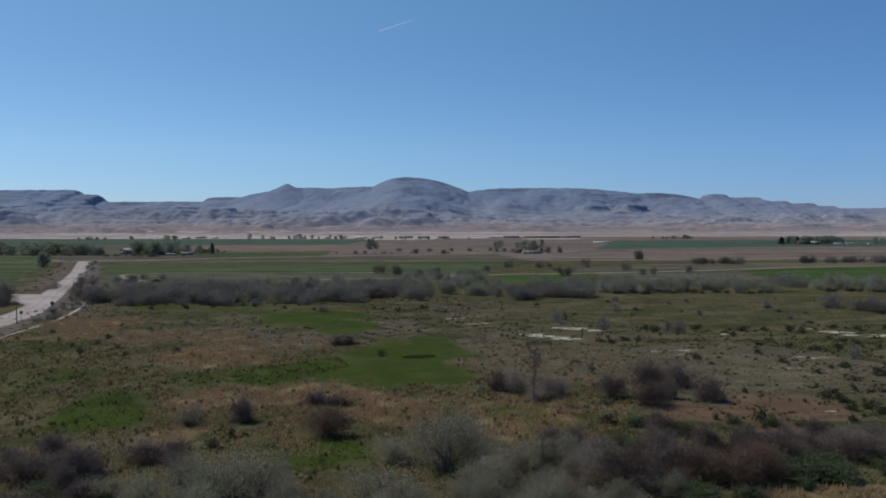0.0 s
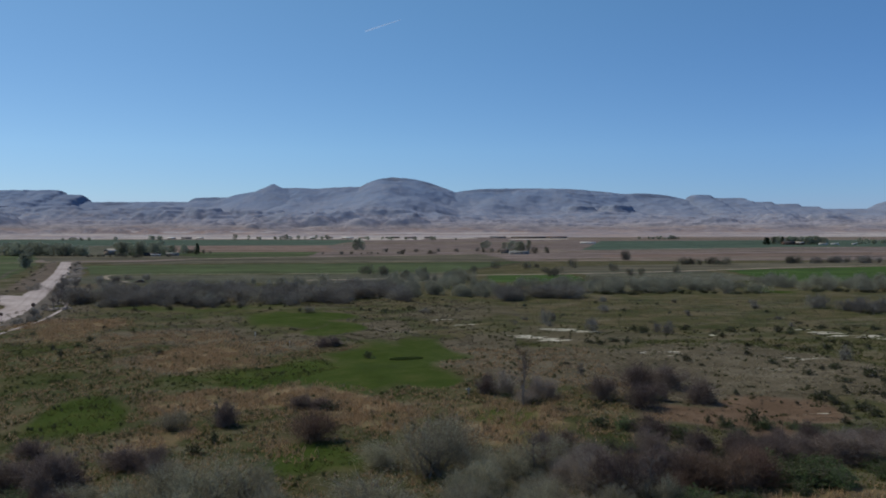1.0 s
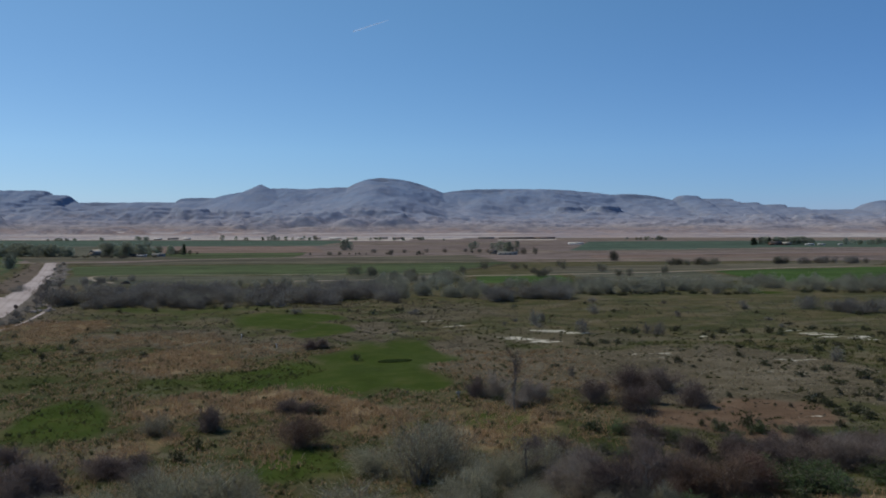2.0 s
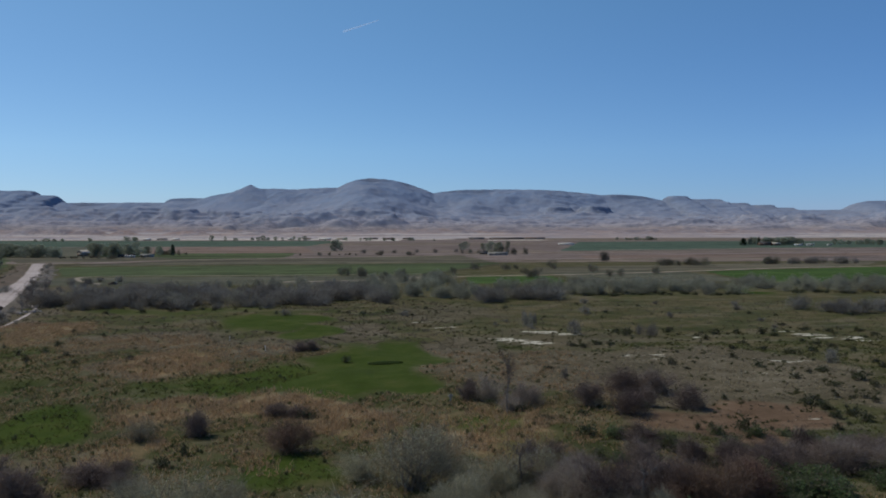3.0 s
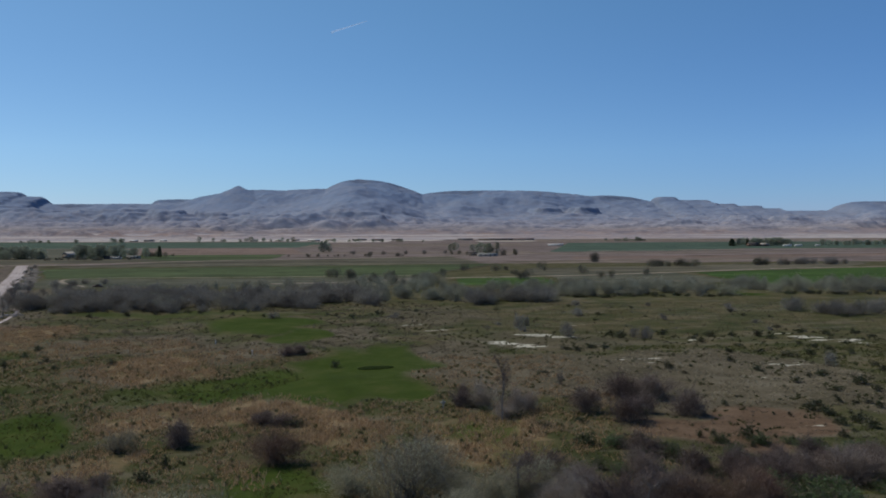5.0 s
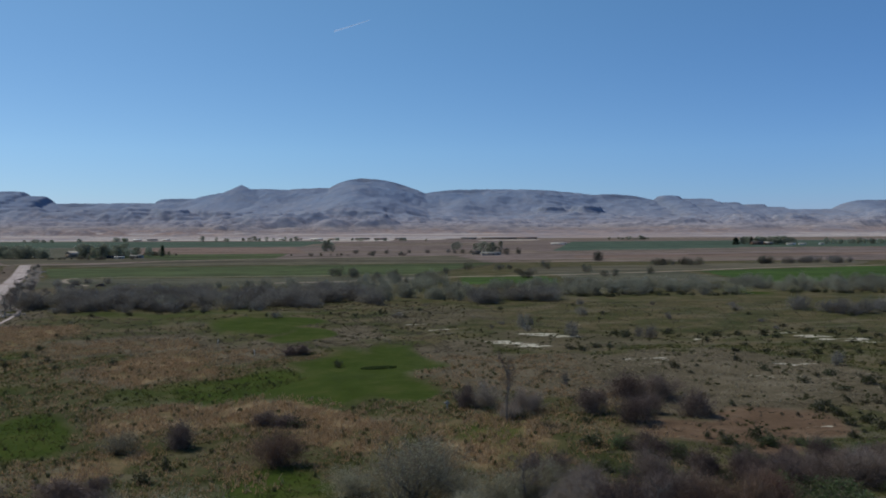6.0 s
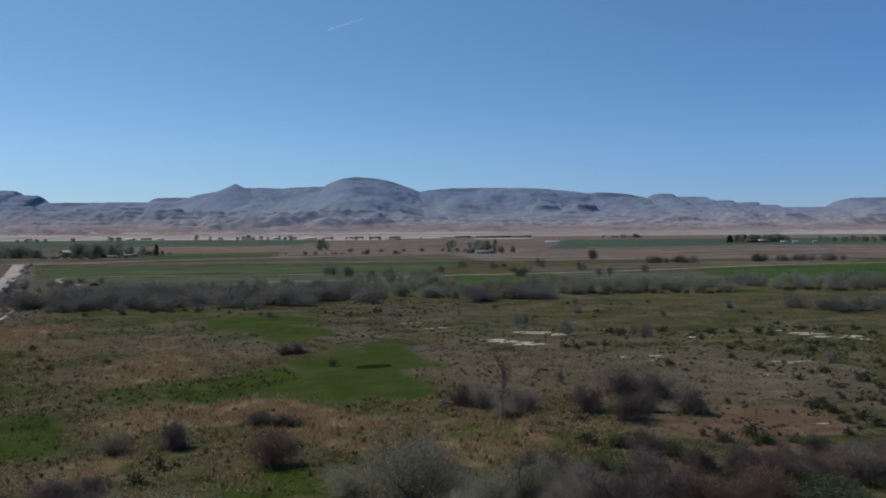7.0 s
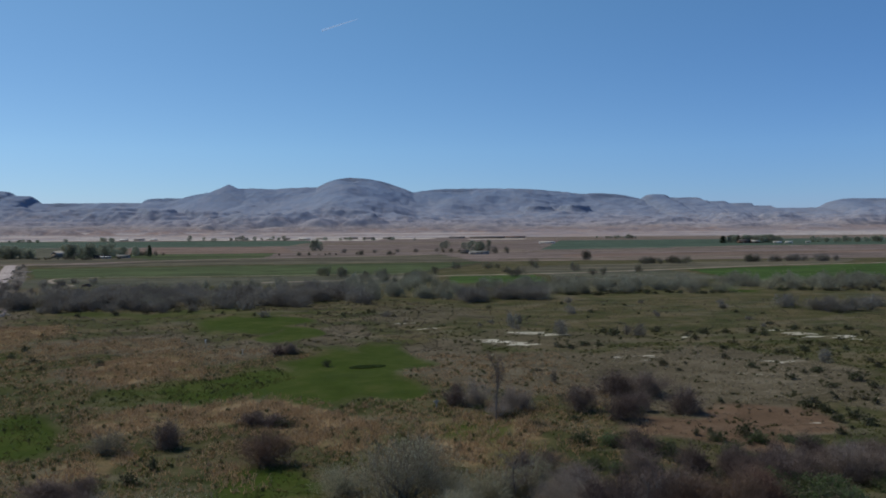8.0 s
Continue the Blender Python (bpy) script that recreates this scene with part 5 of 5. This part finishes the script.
def old_car(x, y, turn):
    """A low derelict saloon: body with a cabin, windows, and four wheels."""
    top = new("old_car")

    def shell(name, sections, material, label=""):
        v, f = [], []
        for px, z0, z1, half in sections:
            v += [(px, -half, z0), (px, half, z0), (px, half * 0.96, z1 - 0.08), (px, half * 0.84, z1), (px, -half * 0.84, z1), (px, -half * 0.96, z1 - 0.08)]
        n = len(sections)
        for k in range(n - 1):
            f += [(6 * k + j, 6 * k + (j + 1) % 6, 6 * k + 6 + (j + 1) % 6, 6 * k + 6 + j) for j in range(6)]
        for base, flip in ((0, 1), (6 * (n - 1), -1)):
            ring = [base + j for j in range(6)][::-flip]
            f += [tuple(ring[:4]), (ring[0], ring[3], ring[4], ring[5])]
        return part(name, mesh_of(name, np.array(v, float), np.array(f), material), top, label)
    shell("body", [(-2.15, 0.35, 0.72, 0.80), (-1.9, 0.28, 0.84, 0.86), (-0.9, 0.26, 0.90, 0.88), (1.1, 0.26, 0.90, 0.88), (1.9, 0.28, 0.86, 0.86), (2.15, 0.36, 0.74, 0.80)], RUST, "dull rusty car body")
    shell("cabin", [(-0.95, 0.86, 0.95, 0.80), (-0.45, 0.86, 1.36, 0.72), (0.75, 0.86, 1.38, 0.72), (1.4, 0.86, 0.95, 0.80)], GLASS, "dark car windows")
    shell("roof", [(-0.42, 1.34, 1.42, 0.70), (0.72, 1.35, 1.44, 0.70)], RUST)
    for wx in (-1.35, 1.35):
        for wy in (-0.78, 0.78):
            ring = np.array([[(wx, wy - 0.09, 0.31), (wx, wy, 0.31), (wx, wy + 0.09, 0.31)]])
            a = np.arange(14) * 2 * np.pi / 14
            disc = np.stack([np.cos(a), 0 * a, np.sin(a)], -1)
            v = (ring[0][:, None] + disc[None] * np.array([0.28, 0.31, 0.28])[:, None, None]).reshape(-1, 3)
            i = np.arange(42).reshape(3, 14)
            j = np.roll(i, -1, 1)
            f = np.stack([i[:-1], j[:-1], j[1:], i[1:]], -1).reshape(-1, 4)
            tyre = part("tyre", mesh_of("tyre", v, f, TYRE), top, "black tyre")
            hub = np.concatenate([ring[0][1] + disc * 0.2 + (0, 0.08 * np.sign(wy), 0), [ring[0][1] + (0, 0.10 * np.sign(wy), 0)]])
            hf = np.array([(k, (k + 1) % 14, 14, 14) for k in range(14)])[:, :3]
            part("rim", mesh_of("rim", hub, hf, STEEL), tyre)
    top.matrix_basis = pose(x, y, float(height_at(x, y)), 0, 0, turn)
    return tagged(top, "derelict dark rusty car parked behind the willows", "car")


def rubble(name, spots, label):
    """Heaps of broken pale stone: many small uneven blocks."""
    g = np.random.default_rng(21)
    out = []
    for cx, cy, rx, ry, count in spots:
        for _ in range(count):
            a, r = g.uniform(0, 6.283), g.uniform(0, 1) ** 0.5
            size = g.uniform(0.15, 0.55, 3) * (1, 1, 0.8)
            x, y = cx + rx * r * np.cos(a), cy + ry * r * np.sin(a)
            v, f = boxes((-size[0], -size[1], -0.1, size[0], size[1], size[2]))
            v[4:, :2] *= g.uniform(0.45, 0.8)
            turn = g.uniform(0, 3.14)
            v = np.stack([v[:, 0] * np.cos(turn) - v[:, 1] * np.sin(turn), v[:, 0] * np.sin(turn) + v[:, 1] * np.cos(turn), v[:, 2]], -1) + g.normal(size=v.shape) * 0.04
            out.append((v + (x, y, float(height_at(x, y)) + 0.05), f))
    return tagged(new(name, mesh_of(name, *joined(*out), PALESTONE)), label, "rubble", kind="stuff")


old_car(-134.7, 399.4, 4)
rubble("rubble", [(-222, 538, 6, 16, 60), (-197, 474, 5, 14, 60), (-178, 426, 4, 10, 40), (-123, 290, 3.5, 7, 40), (-116, 270, 3, 6, 40), (-131, 312, 3, 6, 24)], "heaps of pale broken stone along the road verge")


def wooden_pole(x, y, h):
    top = new("wooden_pole")
    line = np.array([[(0, 0, -0.3), (0, 0, h * 0.5), (0.02, 0, h)]])
    part("shaft", mesh_of("shaft", *tubes(line, np.array([[0.16, 0.14, 0.11]]), 8), WOOD), top)
    part("cap", mesh_of("cap", *boxes((-0.13, -0.13, h, 0.15, 0.13, h + 0.06)), STEEL), top)
    top.matrix_basis = pose(x, y, 0)
    return tagged(top, "weathered wooden pole beside the road", "pole", "wooden poles")


wooden_pole(-111.4, 221.8, 5.0)


def marker_post(x, y, h):
    top = new("marker_post")
    part("post", mesh_of("post", *boxes((-0.06, -0.06, -0.1, 0.06, 0.06, h)), WHITE), top)
    part("cap", mesh_of("cap", *boxes((-0.12, -0.12, h, 0.12, 0.12, h + 0.08)), WHITE), top)
    top.matrix_basis = pose(x, y, float(height_at(x, y)))
    return tagged(top, "short white marker post in the meadow", "post", "marker posts")


marker_post(-41.2, 202, 1.0)
marker_post(-29.8, 182, 1.0)


def standpipe(x, y):
    top = new("standpipe")
    part("riser", mesh_of("riser", *tubes(np.array([[(0, 0, -0.1), (0, 0, 0.4), (0, 0, 0.8)]]), np.array([[0.12, 0.12, 0.12]]), 10), PALEPIPE), top)
    part("elbow", mesh_of("elbow", *boxes((-0.4, -0.1, 0.75, 0.35, 0.1, 0.98)), PALEPIPE), top)
    part("valve", mesh_of("valve", *boxes((-0.06, -0.06, 0.98, 0.06, 0.06, 1.12), (-0.15, -0.03, 1.1, 0.15, 0.03, 1.15)), STEEL), top)
    top.matrix_basis = pose(x, y, float(height_at(x, y)), 0, 0, 20)
    return tagged(top, "weathered pale irrigation standpipe at the meadow edge", "standpipe")


standpipe(5.6, 128.5)


# ---------- grass and tussocks ----------
def tufts(name, count, xr, yr, spots, blade_h, spread, blades_each, material, label, keep=0.5, soft=0.5, width=0.06, avoid=(), clumpy=True, warp=1.0):
    """Many small tufts, kept where the patches are, or everywhere for an empty list."""
    g = np.random.default_rng(len(name) * 7 + count)
    y = np.sqrt(g.uniform(yr[0] ** 2, yr[1] ** 2, count))
    x = g.uniform(-1, 1, count) * (y * 0.56 + 6) + 0.04 * y
    ok = (x > xr[0]) & (x < xr[1])
    if spots:
        ok &= patches(x, y, spots, soft, warp) > g.uniform(0, 1, count) * keep + 0.1
    if avoid:
        ok &= patches(x, y, avoid, 0.35) < 0.5
    x, y = x[ok], y[ok]
    clump = np.sin(x * 0.9 + 2 * np.sin(y * 0.31)) + np.sin(y * 0.55 + 2 * np.sin(x * 0.43))
    ok = clump > g.uniform(-2, 1.2, len(x)) if clumpy else clump > -9
    x, y = np.repeat(x[ok], blades_each), np.repeat(y[ok], blades_each)
    n = len(x)
    foot = np.c_[x + g.normal(size=n) * spread * 0.4, y + g.normal(size=n) * spread * 0.4, height_at(x, y) - 0.03]
    tip = foot + np.c_[g.normal(size=(n, 2)) * spread * 0.6, blade_h * g.uniform(0.5, 1.2, n)]
    v, f = blades(foot, tip, width * g.uniform(0.7, 1.6, n), g)
    return tagged(new(name, mesh_of(name, v, f, material)), label, "grass", kind="stuff")


tufts("dry_grass", 230000, (-120, 120), (72, 240), REEDY, 0.5, 0.35, 3, STRAW, "tan dry grass and reed tufts in the meadow", 0.7, 0.9, 0.08)
tufts("straw_tufts", 34000, (-120, 32), (78, 180), [], 0.4, 0.35, 4, STRAW, "scattered straw-coloured tufts among green grass", 0.7, 0.9, 0.08, GREEN)
tufts("meadow_grass", 45000, (-120, 120), (72, 190), [], 0.3, 0.4, 3, GRASS, "short olive-green meadow grass tufts", 0.7, 0.9, 0.09, GREEN[2:8] + REEDY + BARREN + RED_EARTH)
tufts("sedge_tussocks", 2300, (-110, 16), (84, 172), [], 0.42, 0.20, 26, SEDGE, "dark sedge tussocks scattered over wet meadow", 0.7, 0.9, 0.09, GREEN[2:8])
tufts("grey_brush", 24000, (-70, 140), (95, 300), [], 0.22, 0.35, 5, BRUSH, "low grey-brown brush on bare soil", 0.7, 0.9, 0.08, GREEN)
tufts("rough_grass", 14000, (-125, 12), (175, 300), [], 0.30, 0.5, 5, BRUSH, "rough brown grass and weeds across the far meadow", 0.6, 0.7, 0.11, GREEN[:8])
tufts("weed_clumps", 1500, (-125, 20), (170, 310), [], 0.45, 0.45, 20, SEDGE, "dark weed clumps dotted over the far meadow", 0.6, 0.7, 0.10, GREEN[:8])
tufts("bunchgrass", 10000, (12, 90), (108, 190), BARREN[4:], 0.26, 0.28, 5, PALEGRASS, "pale dry bunchgrass dotted over bare soil", 0.6, 0.7, 0.07, RED_EARTH)
tufts("dark_scrub", 2600, (10, 110), (104, 215), [], 0.34, 0.30, 22, SEDGE, "small dark scrub dotted over dry ground", 0.6, 0.7, 0.08, GREEN)
tufts("dark_rushes", 120000, (-8.4, -1.0), (161.5, 165.8), [(-4.7, 163.6, 2.9, 1.3)], 0.24, 0.22, 4, RUSH, "low oval bed of dark green rushes", 0.2, 0.2, 0.09, (), False, 0.0)


# ---------- sky ----------
def contrail():
    """A faint straight vapour trail, widening towards its older end."""
    n, m = 60, 8
    s = np.linspace(0, 1, n)
    a, b = np.array((-321.0, 4300.0, 1014.0)), np.array((-141.0, 4312.0, 1076.0))
    line = a + (b - a) * s[:, None]
    r = 4.2 * (1 - s) ** 0.5 + 0.9 + 0.5 * np.sin(s * 40) * (1 - s)
    ang = np.arange(m) * 2 * np.pi / m
    v = line[:, None] + r[:, None, None] * np.stack([0 * ang, np.cos(ang), np.sin(ang)], -1)[None]
    i = np.arange(n * m).reshape(n, m)
    j = np.roll(i, -1, 1)
    f = np.stack([i[:-1], j[:-1], j[1:], i[1:]], -1).reshape(-1, 4)
    return tagged(new("contrail", mesh_of("contrail", v.reshape(-1, 3), f, TRAIL)), "thin white vapour trail in a clear sky", "contrail", kind="structure")


contrail()
